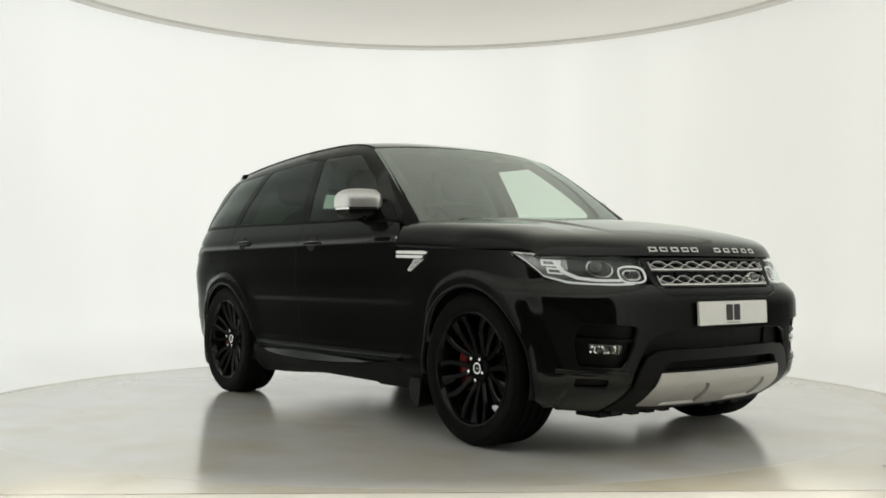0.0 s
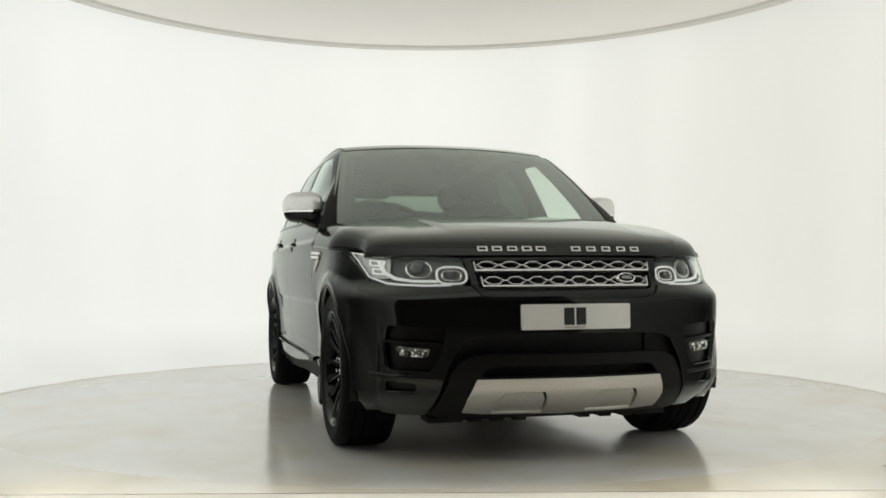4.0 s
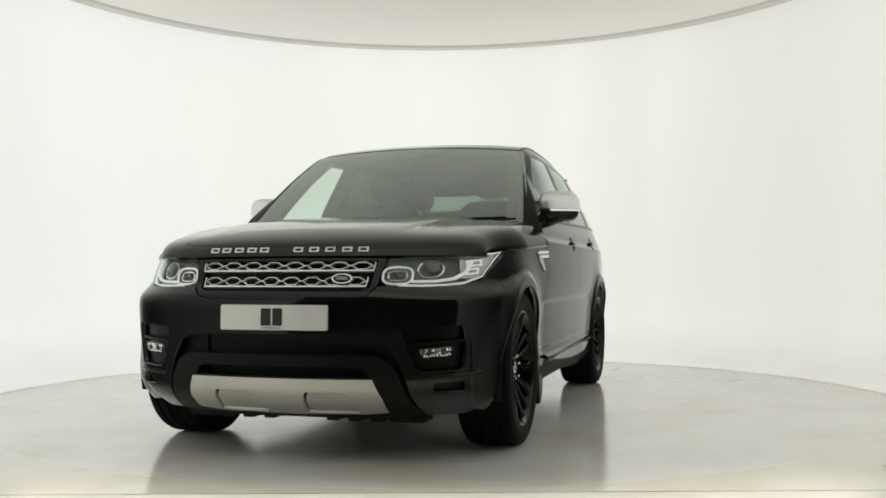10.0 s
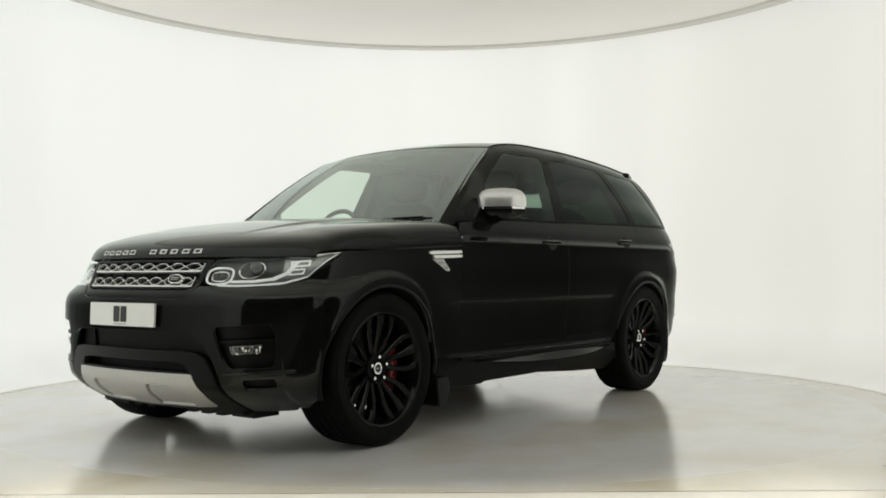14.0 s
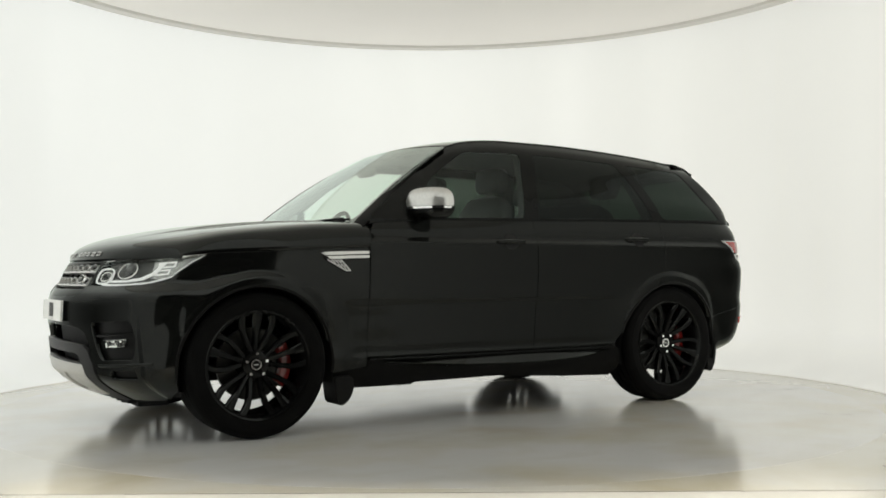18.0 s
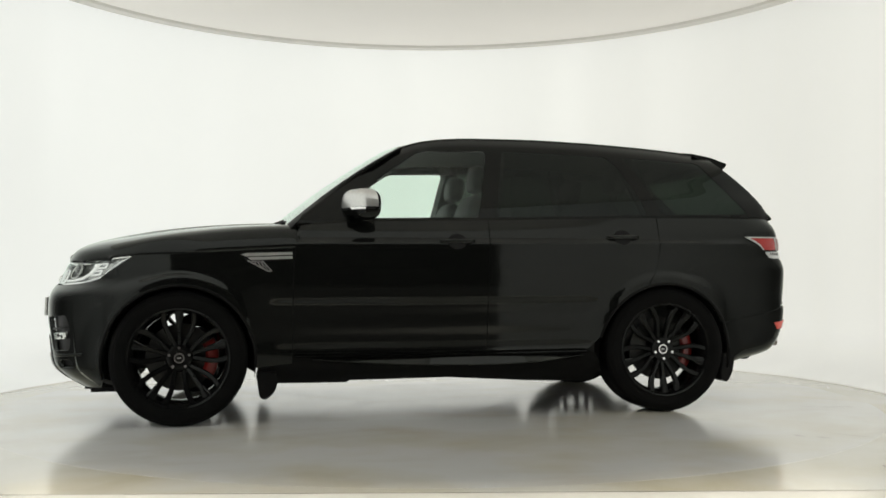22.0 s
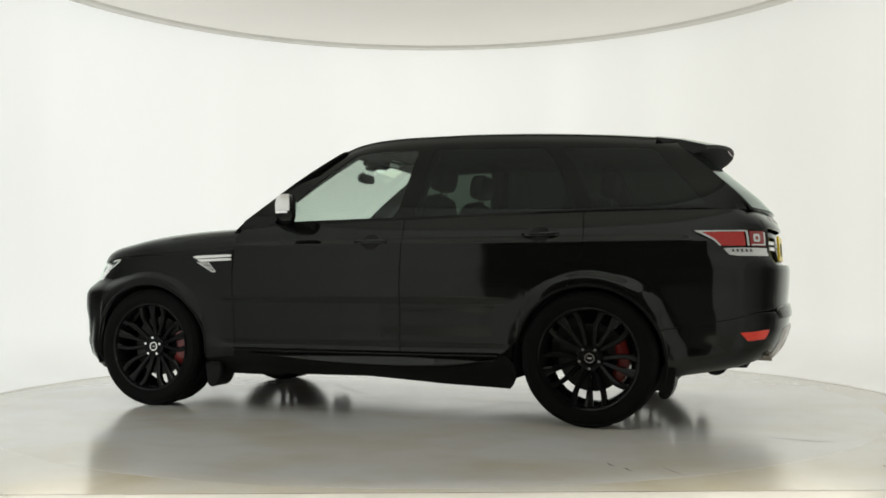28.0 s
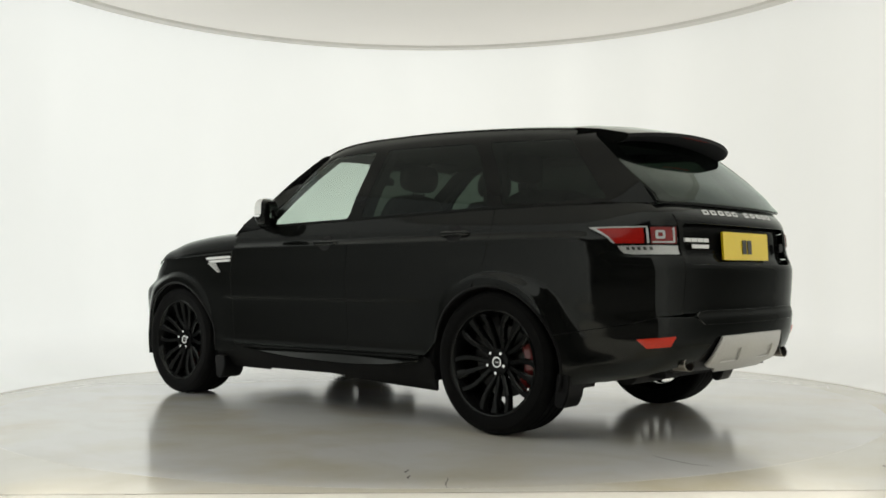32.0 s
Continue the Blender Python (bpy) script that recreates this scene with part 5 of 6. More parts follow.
def wheel_at(x, side, lug):
    hub = (x, side * 0.838, 0.385)
    pieces = []
    w = part("wheel", hub_mesh(), M_RIMBLACK, car, "gloss black many-spoked alloy wheel", sharp=40)
    pieces.append(w)
    for g in range(5):
        for angles, widths in SPOKES:
            pieces.append(part("spoke", spoke_mesh(lug + 72 * g, angles, widths), M_RIMBLACK, w, sharp=40))
    pieces.append(part("rim", barrel_mesh(), M_RIMBLACK, w))
    pieces.append(part("tyre", tyre_mesh(), M_RUBBER, w, "wide low-profile black tyre"))
    cap = part("centre_cap", spin_y([(0.0005, 0.082), (0.020, 0.082), (0.021, 0.070), (0.0005, 0.070)], 40), M_SATIN, w)
    pieces.append(cap)
    pieces.append(part("cap_ring", spin_y([(0.0215, 0.080), (0.0225, 0.0855), (0.0290, 0.0855), (0.0305, 0.080), (0.029, 0.070), (0.0215, 0.070)], 40), M_CHROME, w, "chrome centre cap ring"))
    bm = bmesh.new()
    box(bm, -0.012, 0.012, 0.082, 0.0835, -0.003, 0.003)
    pieces.append(part("cap_mark", bm, M_LETTER, w, smooth=False))
    for i in range(5):
        a = radians(lug + 72 * i)
        bm = bmesh.new()
        bmesh.ops.create_cone(bm, cap_ends=True, segments=12, radius1=0.0100, radius2=0.0080, depth=0.026, matrix=Matrix.Translation((0.058 * math.cos(a), 0.084, 0.058 * math.sin(a))) @ pose(0, 0, 0, -90))
        pieces.append(part("wheel_nut", bm, M_CHROME, w, smooth=False))
    bm = spin_y([(0.09, 0.014), (0.192, 0.014), (0.192, -0.012), (0.09, -0.012)], 72)
    pieces.append(part("brake_disc", bm, M_DISC, w, "steel brake disc"))
    pieces.append(part("brake_caliper", caliper_mesh(), M_RED, w, "red brake caliper"))
    pieces.append(part("hub_carrier", spin_y([(0.0005, 0.02), (0.085, 0.02), (0.085, -0.10), (0.0005, -0.10)], 32), M_MATT, w))
    if side < 0:
        for ob in pieces:
            flip_y(ob)
    w.location = hub


wheel_at(1.4615, 1, 90)
wheel_at(-1.4615, 1, -90)
wheel_at(1.4615, -1, 54)
wheel_at(-1.4615, -1, 90)

# wheel housings and the underside
for (wx, wz) in WHEELS:
    for side in (1, -1):
        rows = []
        for a in np.linspace(-14, 194, 40):
            c, s = math.cos(radians(a)), math.sin(radians(a))
            rows.append([(wx + 0.432 * c, side * y, wz + 0.432 * s) for y in (0.952, 0.80, 0.62)] + [(wx + 0.30 * c, side * 0.60, max(wz + 0.30 * s, 0.34))])
        part("wheel_housing", grid_mesh(rows), M_MATT, car)
bm = bmesh.new()
box(bm, -2.05, 1.95, -0.58, 0.58, 0.30, 0.36)
box(bm, -1.0, 1.0, -0.86, 0.86, 0.262, 0.33)
part("floor_pan", bm, M_MATT, car, smooth=False)
for ax in (1.4615, -1.4615):
    bm = bmesh.new()
    box(bm, ax - 0.05, ax + 0.05, -0.72, 0.72, 0.30, 0.38)
    box(bm, ax - 0.16, ax + 0.12, -0.18, 0.18, 0.235, 0.40)
    box(bm, ax - 0.20, ax - 0.14, -0.72, 0.72, 0.255, 0.29)
    part("axle_carrier", bm, M_MATT, car, smooth=False)
# mud flaps
def flap(points, y0, y1):
    bm = bmesh.new()
    out = rounded(points, 0.03, 4)
    a = [bm.verts.new((x, y0, z)) for x, z in out]
    b = [bm.verts.new((x, y1, z)) for x, z in out]
    bm.faces.new(a)
    bm.faces.new(b[::-1])
    for i in range(len(out)):
        j = (i + 1) % len(out)
        bm.faces.new([a[i], a[j], b[j], b[i]])
    bmesh.ops.recalc_face_normals(bm, faces=bm.faces)
    bmesh.ops.bevel(bm, geom=[e for e in bm.edges if len({f.normal.to_tuple(1) for f in e.link_faces}) > 1 and abs(e.verts[0].co.y - e.verts[1].co.y) < 1e-6], offset=0.006, segments=2, affect="EDGES")
    return bm


for side in (1, -1):
    ys = sorted((side * 0.795, side * 0.962))
    part("front_mud_flap", flap([(1.035, 0.30), (1.02, 0.20), (1.012, 0.150), (0.978, 0.137), (0.935, 0.170), (0.910, 0.225), (0.912, 0.30)], *ys), M_SATIN, car, sharp=30)
    ys = sorted((side * 0.790, side * 0.935))
    part("rear_mud_flap", flap([(-1.86, 0.36), (-1.840, 0.22), (-1.845, 0.180), (-1.89, 0.170), (-1.925, 0.235), (-1.94, 0.35)], *ys), M_SATIN, car, sharp=30)


# ---- mirrors, handles, side vents ----
def blob(c, r, power, z0, z1, n=40, m=20):
    """A rounded box between two heights (in parts of its half height)."""
    rows = []
    for i in range(m + 1):
        t = z0 + (z1 - z0) * i / m
        w = max(0.0, 1 - abs(t) ** 3.0) ** (1 / 3.0)
        row = []
        for j in range(n):
            a = 2 * math.pi * j / n
            ca, sa = math.cos(a), math.sin(a)
            row.append((c[0] + r[0] * w * math.copysign(abs(ca) ** power, ca), c[1] + r[1] * w * math.copysign(abs(sa) ** power, sa), c[2] + r[2] * t))
        rows.append(row)
    bm = grid_mesh(rows, close_v=True)
    bm.verts.ensure_lookup_table()
    if abs(z0) < 1:
        bm.faces.new([bm.verts[j] for j in range(n)])
    if abs(z1) < 1:
        bm.faces.new([bm.verts[m * n + j] for j in range(n)])
    bmesh.ops.remove_doubles(bm, verts=bm.verts, dist=1e-5)
    bmesh.ops.recalc_face_normals(bm, faces=bm.faces)
    return bm


for side in (1, -1):
    c = (0.428, side * 0.982, 1.262)

    def swept(bm, cut=None):
        """Cut the back off, then sweep the outer end backwards."""
        if cut is not None:
            bmesh.ops.bisect_plane(bm, geom=bm.verts[:] + bm.edges[:] + bm.faces[:], plane_co=(c[0] + cut, 0, 0), plane_no=(1, 0, 0), clear_inner=True)
        for v in bm.verts:
            v.co.x -= 0.50 * (abs(v.co.y) - 0.982) + 1.6 * max(0.0, abs(v.co.y) - 1.02) ** 2
        return bm

    mir = part("mirror", swept(blob(c, (0.070, 0.108, 0.094), 0.62, -1.0, 1.0)), M_TRIM, car, "door mirror with a silver cap", sharp=50)
    part("mirror_cap", swept(blob((c[0] + 0.002, c[1], c[2]), (0.075, 0.114, 0.097), 0.62, -0.15, 1.0), -0.02), M_BRUSH, mir, "satin silver mirror cap", sharp=50)
    part("indicator_strip", swept(blob((c[0] + 0.004, c[1], c[2]), (0.074, 0.113, 0.096), 0.62, -0.30, -0.17, m=3), -0.005), M_CHROME, mir, "bright indicator strip", sharp=50)
    bm = bmesh.new()
    bmesh.ops.create_cube(bm, size=1, matrix=Matrix.Translation((c[0] - 0.067, c[1] - side * 0.012, c[2] + 0.004)) @ Matrix.Diagonal((0.005, 0.120, 0.088, 1)))
    part("mirror_glass", swept(bm), M_MIRROR, mir, smooth=False)
    rows = []
    for t in np.linspace(0, 1, 8):
        y = side * (0.90 + 0.09 * t)
        z = 1.150 + 0.035 * t
        rows.append([(0.46 + 0.055 * math.cos(a) * (1 - 0.25 * t), y, z + 0.020 * math.sin(a)) for a in (2 * math.pi * j / 16 for j in range(16))])
    bm = grid_mesh(rows, close_v=True)
    bmesh.ops.recalc_face_normals(bm, faces=bm.faces)
    part("mirror_arm", bm, M_TRIM, mir)
    # handles
    for hx, hz in ((-0.145, 1.050), (-1.19, 1.078)):
        s0 = SX(hx, hz)
        fs = body if side > 0 else (lambda s, z: Vector((body(s, z).x, -body(s, z).y, z)))
        pocket = [(SX(hx + 0.056 * math.cos(a), hz), hz + 0.046 * math.sin(a)) for a in (2 * math.pi * j / 24 for j in range(24))]
        panel("handle_pocket", fs, pocket, M_MATT, car, off=0.0012, depth=0, du=0.05, dv=0.02)
        rows = []
        for t in np.linspace(-1, 1, 21):
            x = hx + 0.112 * t
            q = body(SX(x, hz + 0.003), hz + 0.003)
            k = max(0.0, 1 - abs(t) ** 5) ** 0.5
            rows.append([(x, side * (q.y + 0.004 + 0.026 * k * (0.55 + 0.45 * math.cos(a)) - 0.008), hz + 0.003 + 0.0145 * (0.35 + 0.65 * k) * math.sin(a)) for a in (2 * math.pi * j / 14 for j in range(14))])
        bm = grid_mesh(rows, close_v=True)
        bmesh.ops.recalc_face_normals(bm, faces=bm.faces)
        part("door_handle", bm, M_PAINT, car, sharp=60)
    # side vent: two silver bars and a silver mesh wedge
    panel("vent_pocket", fs, on_side([(1.118, 0.982), (0.828, 0.989), (0.828, 0.945), (0.985, 0.935), (0.935, 0.872), (0.972, 0.870), (1.09, 0.932)]), M_MATT, car, off=0.0012, depth=0, du=0.06, dv=0.02)
    panel("vent_bar", fs, on_side([(1.114, 0.9725), (1.09, 0.962), (0.828, 0.972), (0.828, 0.985), (1.08, 0.979)]), M_BRUSH, car, off=0.010, depth=0.012, du=0.06, dv=0.02, label="silver vent bar")
    panel("vent_bar", fs, on_side([(1.080, 0.955), (1.060, 0.941), (0.828, 0.9495), (0.828, 0.9625)]), M_BRUSH, car, off=0.010, depth=0.012, du=0.06, dv=0.02, label="silver vent bar")
    bm = bmesh.new()
    for i in range(11):
        for k in (-1, 1):
            x0 = 1.105 - 0.018 * i + (0.0 if k > 0 else -0.05)
            seg = []
            for t in np.linspace(0, 1, 5):
                z = 0.938 - 0.062 * t
                x = x0 - 0.5 * (0.938 - z) - k * 0.35 * (0.938 - z)
                lo, hi = 1.000 - (0.938 - z) * 0.90, 1.080 - (0.938 - z) * 1.85
                if lo - 0.002 <= x <= hi + 0.002:
                    q = body(SX(x, z), z)
                    seg.append(Vector((q.x, side * q.y, q.z)))
            for a, b in zip(seg, seg[1:]):
                strut(bm, a, b, 0.0045, 0.006, Vector((0, side, 0)))
    for (x0, z0), (x1, z1) in (((1.080, 0.938), (0.967, 0.877)), ((0.967, 0.877), (0.945, 0.879)), ((0.945, 0.879), (1.000, 0.938))):
        q0, q1 = body(SX(x0, z0), z0), body(SX(x1, z1), z1)
        strut(bm, Vector((q0.x, side * q0.y, q0.z)), Vector((q1.x, side * q1.y, q1.z)), 0.007, 0.007, Vector((0, side, 0)))
    bmesh.ops.recalc_face_normals(bm, faces=bm.faces)
    part("vent_mesh", bm, M_BRUSH, car, "silver mesh in the wing vent", smooth=False)

# ---- tail ----
def side_to_tail(points):
    return [(18 - s, z) for s, z in on_side(points)]


for side in (1, -1):
    tf = tail if side > 0 else (lambda q, z: Vector((tail(q, z).x, -tail(q, z).y, z)))
    lamp_out = side_to_tail([(-2.028, 1.088), (-2.09, 1.058), (-2.135, 1.033), (-2.165, 1.004), (-2.185, 0.992), (-2.214, 0.955), (-2.24, 0.948)])
    lamp_out += [(RY(0.652, .95), 0.948), (RY(0.650, 1.05), 1.09)] + side_to_tail([(-2.25, 1.090)])
    tl = panel("tail_lamp", tf, lamp_out, M_TRIM, car, du=0.08, dv=0.02, off=-0.006, depth=0.01, label="red and clear wrap-round tail lamp")
    red = side_to_tail([(-2.070, 1.079), (-2.11, 1.058), (-2.145, 1.036), (-2.175, 1.006), (-2.295, 1.006), (-2.285, 1.080)])
    panel("side_lens", tf, red, M_REDLENS, tl, du=0.08, dv=0.02, off=0.002, depth=0.006, label="flat red lens")
    edge = side_to_tail([(-2.035, 1.0865), (-2.30, 1.0885), (-2.30, 1.0835), (-2.070, 1.0815), (-2.105, 1.0615), (-2.143, 1.038), (-2.174, 1.006), (-2.168, 1.004), (-2.137, 1.035), (-2.095, 1.058)])
    panel("light_guide", tf, edge, M_CLEARLENS, tl, du=0.08, dv=0.02, off=0.004, depth=0.006, label="white light guide edge")
    bar = side_to_tail([(-2.296, 1.082), (-2.306, 1.006), (-2.313, 1.006), (-2.303, 1.082)])
    panel("light_guide", tf, bar, M_CLEARLENS, tl, du=0.08, dv=0.02, off=0.004, depth=0.006, label="white light guide bar")
    rear_red = [(RY(0.660, 1.04), 1.084), (RY(0.664, 1.04), 1.004)] + side_to_tail([(-2.322, 1.004), (-2.312, 1.084)])
    panel("rear_lens", tf, rear_red, M_DARKRED, tl, du=0.05, dv=0.02, off=0.002, depth=0.006, label="dark red lens")
    cu = RY(0.745, 1.045)
    sq = rounded([(cu + a, 1.048 + b) for a, b in ((-0.10, -0.020), (0.10, -0.020), (0.10, 0.020), (-0.10, 0.020))], 0.03)
    sq_in = [(cu + (u - cu) * 0.55, 1.048 + (v - 1.048) * 0.55) for u, v in sq]
    panel("lamp_bowl", tf, sq, M_CLEARLENS, tl, holes=[sq_in], du=0.05, dv=0.01, off=0.006, depth=0.004, label="clear square lamp bowl")
    hook = [(RY(0.672, 1.05), 1.082), (RY(0.682, 1.05), 1.080), (RY(0.682, 1.02), 1.014), (RY(0.78, 1.0), 1.012), (RY(0.78, 1.0), 1.008), (RY(0.675, 1.0), 1.009)]
    panel("light_guide", tf, hook, M_CLEARLENS, tl, du=0.05, dv=0.02, off=0.006, depth=0.004, label="white light guide hook")
    strip = side_to_tail([(-2.188, 0.991), (-2.216, 0.957), (-2.26, 0.951)]) + [(RY(0.658, .96), 0.951), (RY(0.658, .98), 0.992)] + side_to_tail([(-2.26, 0.993)])
    rl = panel("reversing_lens", tf, strip, M_CLEARLENS, tl, du=0.06, dv=0.012, off=0.003, depth=0.008, label="clear reversing lamp strip")
    for k in range(5):
        x0 = -2.225 - 0.022 * k
        panel("reversing_lens", tf, side_to_tail([(x0, 0.986), (x0 - 0.004, 0.972), (x0 - 0.014, 0.972), (x0 - 0.010, 0.986)]), M_LAMPBODY, tl, du=0.06, dv=0.012, off=0.006, depth=0.002, label="small square light cell")
    rfl = rounded([(RY(0.70, .52), 0.548), (RY(0.72, .52), 0.500)] + side_to_tail([(-2.30, 0.492), (-2.265, 0.535)]), 0.02)
    panel("reflector", tf, rfl, M_REFLECTOR, car, du=0.06, dv=0.012, off=0.006, depth=0.012, label="red rear bumper reflector")
    # exhaust
    bm = bmesh.new()
    rows = []
    for r, x in ((0.026, -2.18), (0.031, -2.32), (0.033, -2.405), (0.029, -2.408), (0.026, -2.36), (0.022, -2.22)):
        rows.append([(x + 0.22 * r * math.sin(a), side * 0.575 + 1.5 * r * math.cos(a), 0.400 + r * math.sin(a)) for a in (2 * math.pi * j / 28 for j in range(28))])
    bm = grid_mesh(rows, close_v=True)
    bmesh.ops.recalc_face_normals(bm, faces=bm.faces)
    part("exhaust_tip", bm, M_PIPE, car, "polished steel exhaust tip")
    bm = bmesh.new()
    bmesh.ops.create_cone(bm, cap_ends=True, segments=20, radius1=0.07, radius2=0.07, depth=0.5, matrix=Matrix.Translation((-2.12, side * 0.45, 0.36)) @ pose(0, 0, 0, 90))
    part("silencer", bm, M_MATT, car)

panel("bumper_step", tail, both([(0, 0.668), (RY(0.45, .66), 0.668), (RY(0.55, .65), 0.664), (RY(0.575, .63), 0.640), (RY(0.52, .6), 0.602), (0, 0.600)]), M_PAINT, car, du=0.12, dv=0.02, off=0.012, depth=0.03)
panel("diffuser", tail, both([(0, 0.56), (RY(0.42, .5), 0.56), (RY(0.52, .4), 0.40), (RY(0.66, .38), 0.36), (RY(0.5, .33), 0.325), (0, 0.315)]), M_SATIN, car, du=0.12, dv=0.02, off=-0.02, depth=0.02)
rsk = both([(0, 0.538), (RY(0.345, .5), 0.536), (RY(0.375, .46), 0.47), (RY(0.40, .4), 0.385), (RY(0.30, .37), 0.372), (RY(0.27, .36), 0.352), (0, 0.350)])
rdents = [rounded([(sg * RY(y, z), z) for y, z in ((0.30, 0.40), (0.275, 0.47), (0.13, 0.47), (0.11, 0.40))], 0.03) for sg in (1, -1)]
rsp = panel("rear_skid_plate", tail, rsk, M_SKID, car, holes=rdents, du=0.1, dv=0.02, off=0.012, depth=0.02, label="brushed silver rear skid plate")
for d in rdents:
    panel("skid_recess", tail, d, M_SKID, rsp, off=0.002, depth=0.0, du=0.1, dv=0.02)
bm = bmesh.new()
box(bm, -2.28, -2.0, -0.58, 0.58, 0.325, 0.36)
part("rear_belly_pan", bm, M_MATT, car, smooth=False)

# rear plate, lettering as plain blocks, tailgate button
xp = tail(0.0, 1.0).x + 0.016
rp = part("rear_number_plate", slab(xp - 0.006, xp + 0.006, -0.272, 0.272, 0.925, 1.072, tilt=0.05), M_PLATEY, car, "yellow rear number plate with a short black mark", smooth=False)
part("plate_mark", slab(xp - 0.009, xp - 0.006, -0.055, -0.008, 0.958, 1.032, 0.004, tilt=0.05), M_INK, rp, smooth=False)
part("plate_mark", slab(xp - 0.009, xp - 0.006, 0.008, 0.055, 0.958, 1.032, 0.004, tilt=0.05), M_INK, rp, smooth=False)


def tail_block(name, y0, y1, z0, z1, off=0.004, material=M_LETTER):
    return panel(name, tail, [(RY(y0, 1.1), z0), (RY(y1, 1.1), z0), (RY(y1, 1.1), z1), (RY(y0, 1.1), z1)], material, car, du=0.1, dv=0.02, off=off, depth=0.006)


for w in ((0.355, 0.282, 0.205, 0.128, 0.055), (-0.085, -0.165, -0.245, -0.325, -0.400)):
    for y in w:
        panel("letter_block", tail, [(RY(u, 1.1), v) for u, v in ((y, 1.158), (y + 0.048, 1.158), (y + 0.048, 1.181), (y, 1.181))], M_LETTER, car, du=0.1, dv=0.05, off=0.004, depth=0.006,
              holes=[[(RY(u, 1.1), v) for u, v in ((y + 0.008, 1.163), (y + 0.008, 1.176), (y + 0.040, 1.176), (y + 0.040, 1.163))]])
for i in range(5):
    tail_block("letter_block", 0.395 + i * 0.050, 0.395 + i * 0.050 + 0.042, 1.016, 1.034, off=-0.016)
tail_block("model_bar", 0.395, 0.535, 0.985, 1.002, off=-0.016)
bm = bmesh.new()
bmesh.ops.create_cone(bm, cap_ends=True, segments=24, radius1=0.026, radius2=0.022, depth=0.02, matrix=Matrix.Translation(tail(RY(-0.52, 1.0), 1.0) + Vector((0.016, 0, 0))) @ pose(0, 0, 0, 0, 90))
part("tailgate_button", bm, M_SATIN, car)

# ---- wipers, cowl ----
bm = bmesh.new()
rows = [[(0.955 - 0.15 * (y / 0.86) ** 2 + dx, y, 1.132 + dz) for dx, dz in ((-0.06, 0.01), (0.0, 0.012), (0.03, 0.0))] for y in np.linspace(-0.86, 0.86, 30)]
part("cowl_panel", grid_mesh(rows), M_SATIN, car)


def rod(a, b, r, n=8):
    a, b = Vector(a), Vector(b)
    q = (b - a).to_track_quat("Z", "Y").to_matrix().to_4x4()
    bm = bmesh.new()
    bmesh.ops.create_cone(bm, cap_ends=True, segments=n, radius1=r, radius2=r * 0.8, depth=(b - a).length, matrix=Matrix.Translation((a + b) / 2) @ q)
    return bm


for y0, y1, v1 in ((-0.62, 0.02, 0.03), (0.20, 0.74, 0.03)):
    pa = windscreen(y0 / 0.87, 0.0) + Vector((0.03, 0, 0.015))
    pb = windscreen(y1 / 0.86, v1) + Vector((0.012, 0, 0.018))
    wp = part("wiper", rod(pa, pb, 0.007), M_SATIN, car)
    pc = windscreen((y1 - 0.34) / 0.86, 0.022) + Vector((0.012, 0, 0.008))
    pd = windscreen(min(0.92, (y1 + 0.24) / 0.86), 0.030) + Vector((0.010, 0, 0.010))
    part("wiper_blade", rod(pc, pd, 0.008), M_MATT, wp)
bm = blob((0.86, 0.70, 1.150), (0.05, 0.05, 0.022), 0.8, -1, 1, 20, 10)
part("wiper_pivot", bm, M_SATIN, car)

# ---- cabin ----
bm = bmesh.new()
box(bm, -1.95, 0.95, -0.80, 0.80, 0.40, 0.46)
part("cabin_floor", bm, M_CABIN, car, smooth=False)
rows = []
for y in np.linspace(-0.84, 0.84, 21):
    hump = 0.035 * math.exp(-((y + 0.38) / 0.17) ** 2)
    rows.append([(0.93 - 0.12 * (y / 0.86) ** 2, y, 1.125), (0.80, y, 1.130), (0.55, y, 1.120 + hump), (0.46, y, 1.10 + hump), (0.43, y, 1.02), (0.50, y, 0.80), (0.60, y, 0.45)])
part("dashboard", grid_mesh(rows), M_CABIN, car, "black padded dashboard")
for side in (1, -1):
    rows = []
    for x in np.linspace(0.78, -1.4, 24):
        yb = side_glass(x, BELT(x)).y
        rows.append([(x, side * (yb - 0.02), BELT(x) + 0.004), (x, side * (yb - 0.06), BELT(x) - 0.004), (x, side * (yb - 0.085), BELT(x) - 0.08), (x, side * (yb - 0.07), 0.46)])
    part("door_lining", grid_mesh(rows), M_CABIN, car)


# linings of the middle and rear pillars
for side in (1, -1):
    for x0, x1, dx, depth in ((-0.285, -0.415, -0.085, 0.10), (-1.37, -1.50, 0.16, 0.09)):
        rows = []
        for t in np.linspace(0, 1, 9):
            z = 1.16 + 0.45 * t
            row = []
            for x, d in ((x0, 0.012), (x0 - 0.02, depth), (x1 + 0.02, depth), (x1, 0.012)):
                x = x + dx * t
                row.append((x, side * (side_glass(x, z).y - d), z))
            rows.append(row)
        bm = grid_mesh(rows, close_v=True)
        bmesh.ops.recalc_face_normals(bm, faces=bm.faces)
        part("pillar_lining", bm, M_CABIN, car, sharp=40)


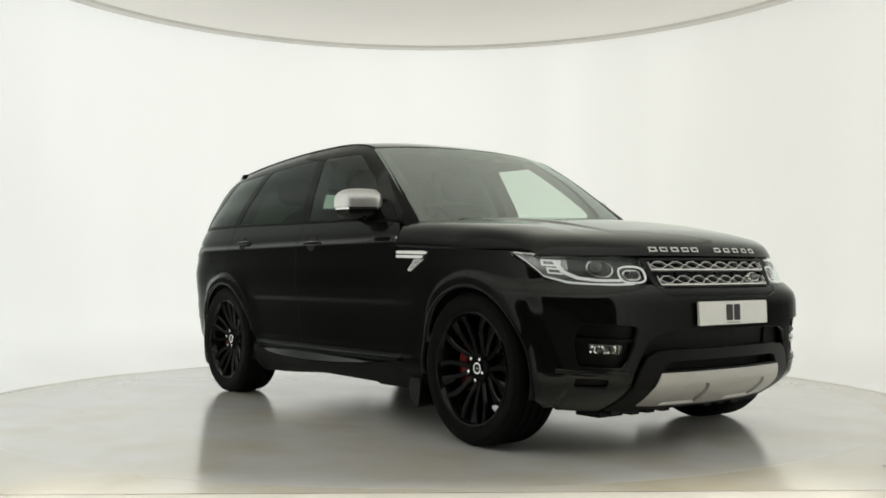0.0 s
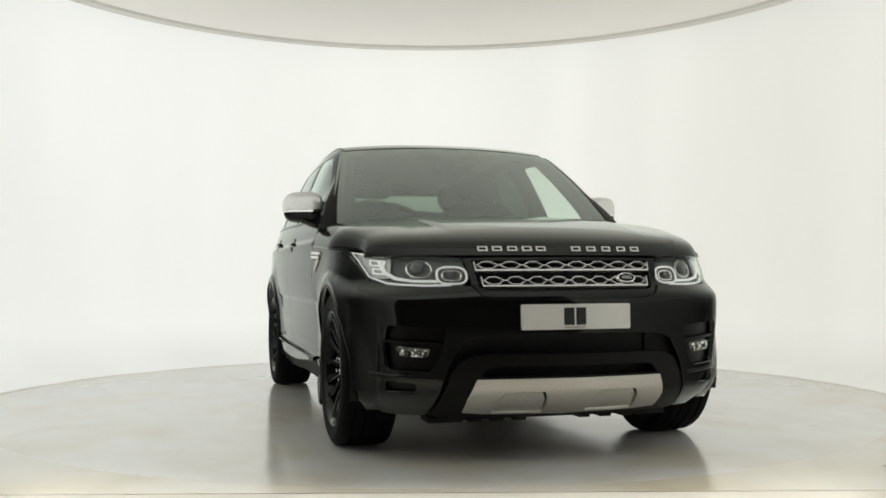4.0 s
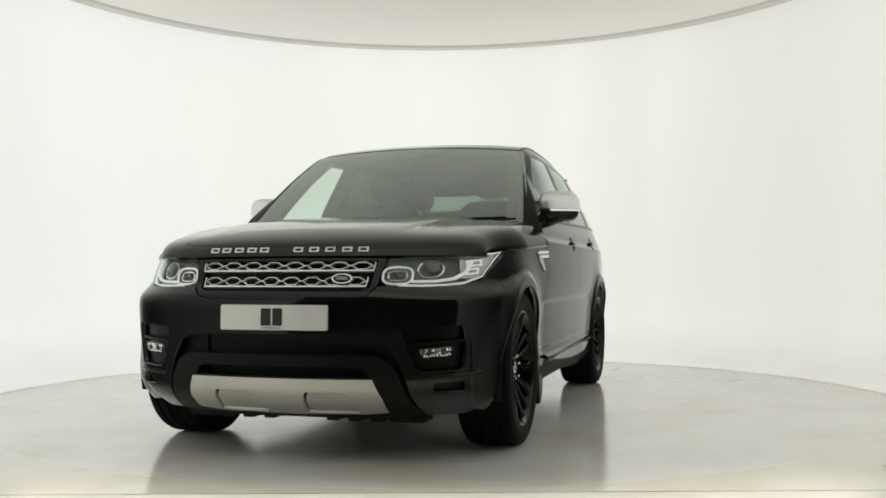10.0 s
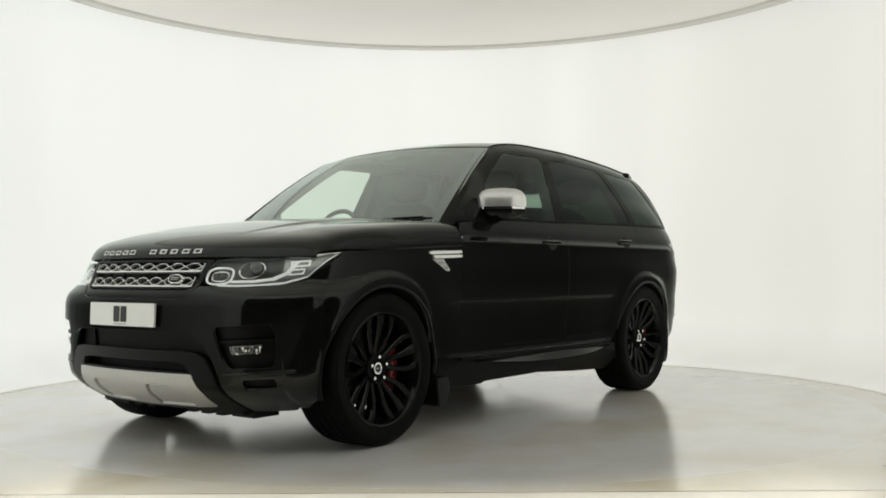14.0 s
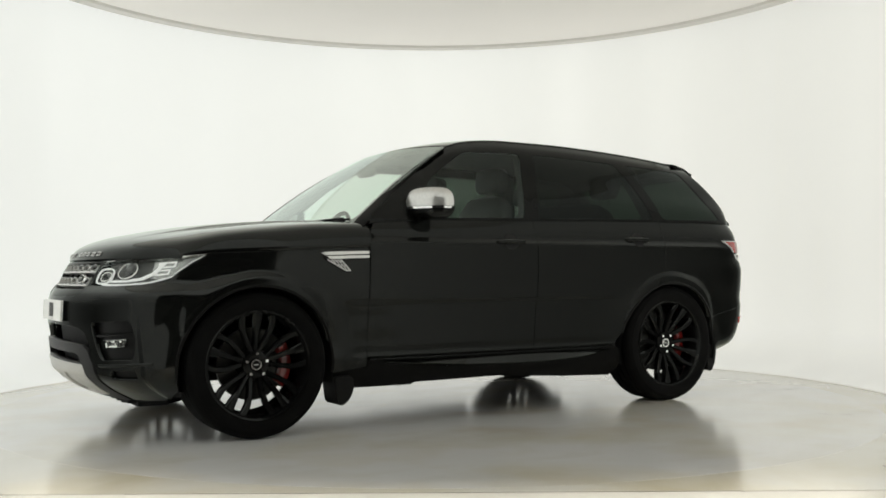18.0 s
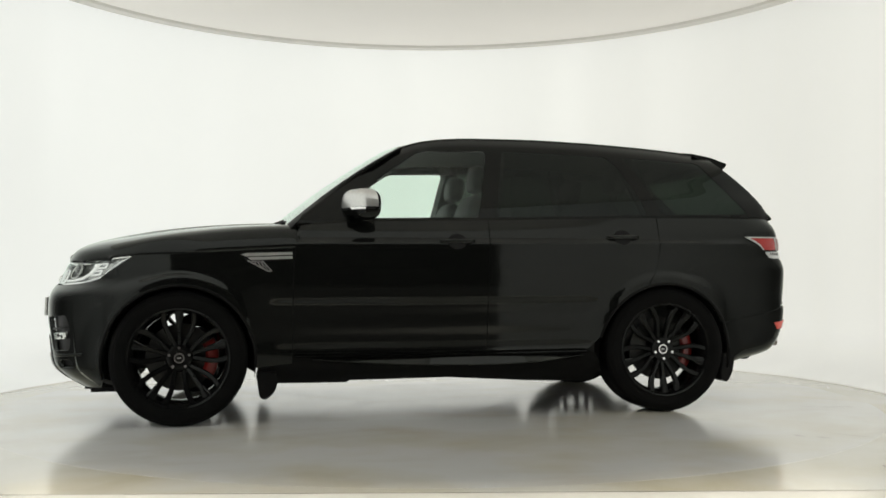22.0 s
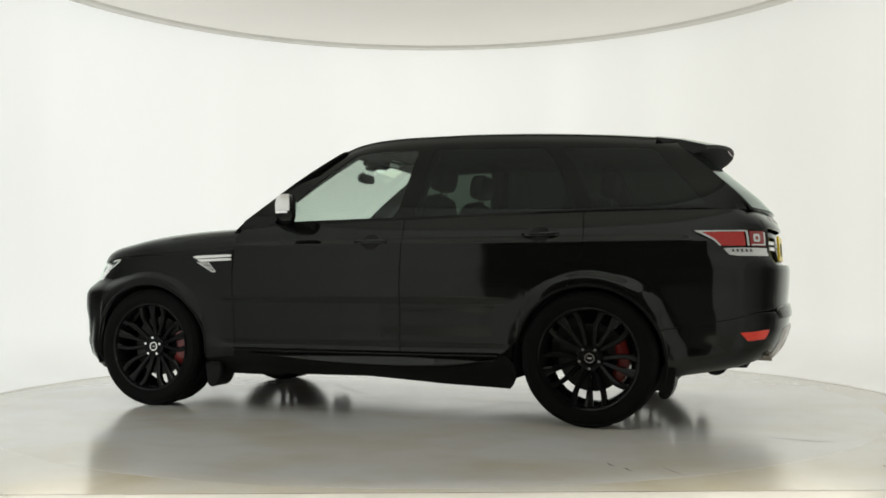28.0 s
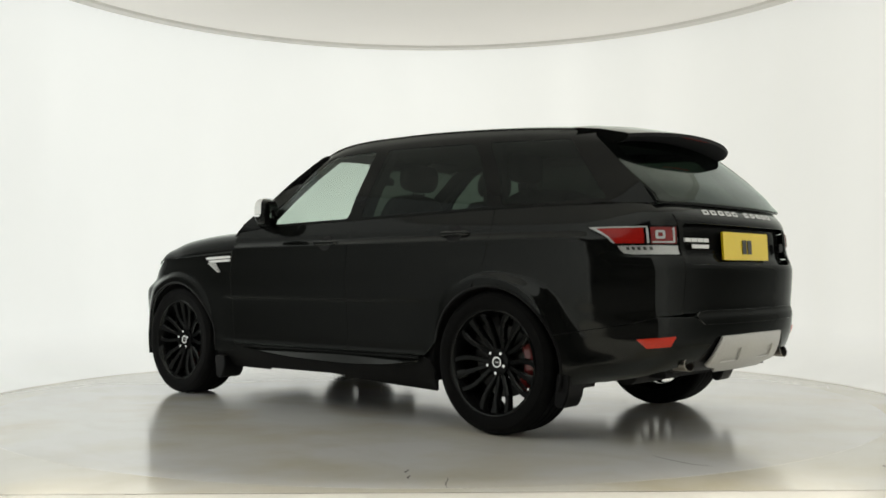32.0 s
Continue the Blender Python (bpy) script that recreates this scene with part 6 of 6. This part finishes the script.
def seat(x, y, w, back_top, name="seat"):
    bm = blob((x, y, 0.80), (0.27, w, 0.11), 0.5, -1, 1, 28, 12)
    s = part(name, bm, M_LEATHER, car, "black leather seat")
    bk = blob((0, 0, 0), (0.075, w * 0.97, (back_top - 0.80) / 2), 0.55, -1, 1, 28, 16)
    bmesh.ops.transform(bk, matrix=Matrix.Translation((x - 0.31, y, (0.80 + back_top) / 2)) @ pose(0, 0, 0, 0, -14), verts=bk.verts)
    part("backrest", bk, M_LEATHER, s)
    for dy in ((0,) if w < 0.4 else (-0.47, 0.0, 0.47)):
        h = blob((0, 0, 0), (0.060, 0.150 if w < 0.4 else 0.130, 0.095), 0.6, -1, 1, 24, 12)
        bmesh.ops.transform(h, matrix=Matrix.Translation((x - 0.40, y + dy, back_top + (0.085 if dy or w < 0.4 else -0.12))) @ pose(0, 0, 0, 0, -8), verts=h.verts)
        part("headrest", h, M_LEATHER, s)
        for q in ((-0.05, 0.05) if dy or w < 0.4 else ()):
            part("headrest_post", rod((x - 0.395, y + dy + q, back_top - 0.05), (x - 0.398, y + dy + q, back_top + 0.05), 0.006), M_SATIN, s)


seat(0.00, 0.39, 0.285, 1.39)
seat(0.00, -0.39, 0.285, 1.39)
seat(-0.92, 0.0, 0.66, 1.385, "rear_bench")
# steering wheel, on the right
rows = []
sw = Matrix.Translation((0.40, -0.39, 1.115)) @ pose(0, 0, 0, 0, 66)
for i in range(40):
    a = 2 * math.pi * i / 40
    rows.append([sw @ Vector(((0.185 + 0.015 * math.cos(b)) * math.cos(a), (0.185 + 0.015 * math.cos(b)) * math.sin(a), 0.015 * math.sin(b))) for b in (2 * math.pi * j / 10 for j in range(10))])
stw = part("steering_wheel", grid_mesh(rows, True, True), M_LEATHER, car)
hubm = blob((0, 0, 0), (0.075, 0.085, 0.03), 0.7, -1, 1, 24, 8)
bmesh.ops.transform(hubm, matrix=sw, verts=hubm.verts)
part("wheel_boss", hubm, M_CABIN, stw)
for a in (0, 110, 250):
    part("wheel_spoke", rod(sw @ Vector((0.05 * math.cos(radians(a)), 0.05 * math.sin(radians(a)), 0)), sw @ Vector((0.18 * math.cos(radians(a)), 0.18 * math.sin(radians(a)), 0)), 0.016), M_CABIN, stw)
rm = part("rear_view_mirror", blob((0.34, 0.0, 1.535), (0.02, 0.125, 0.036), 0.6, -1, 1, 28, 10), M_CABIN, car)
part("mirror_stalk", rod((0.35, 0, 1.55), (0.37, 0, 1.585), 0.010), M_CABIN, rm)
for y in (-0.38, 0.38):
    bm = bmesh.new()
    box(bm, -0.01, 0.15, y - 0.19, y + 0.19, 0, 0.012, Matrix.Translation((0.02, 0, 1.655)) @ pose(0, 0, 0, 0, 14))
    part("sun_visor", bm, M_HEADLINER, car, smooth=False)
bm = bmesh.new()
box(bm, -2.12, -1.25, -0.72, 0.72, 0.46, 0.95)
part("boot_floor", bm, M_CABIN, car, smooth=False)


# ---- what turns: the table with the car on it ----
SPIN = [(0.0, 35.94), (4.0, 14.90), (8.0, -6.18), (12.0, -27.29), (16.0, -48.47), (20.0, -69.37), (24.0, -90.09), (28.0, -111.19), (32.0, -132.26)]
CAR_FWD, CAR_LEFT = 0.1805, -0.006


def motions():
    walk(turntable, [(t, pose(0, 0, 0, 0, 0, a)) for t, a in SPIN])
    walk(car, [(t, pose(0, 0, 0, 0, 0, a - 90) @ Matrix.Translation((CAR_FWD, CAR_LEFT, 0.0))) for t, a in SPIN])


motions()
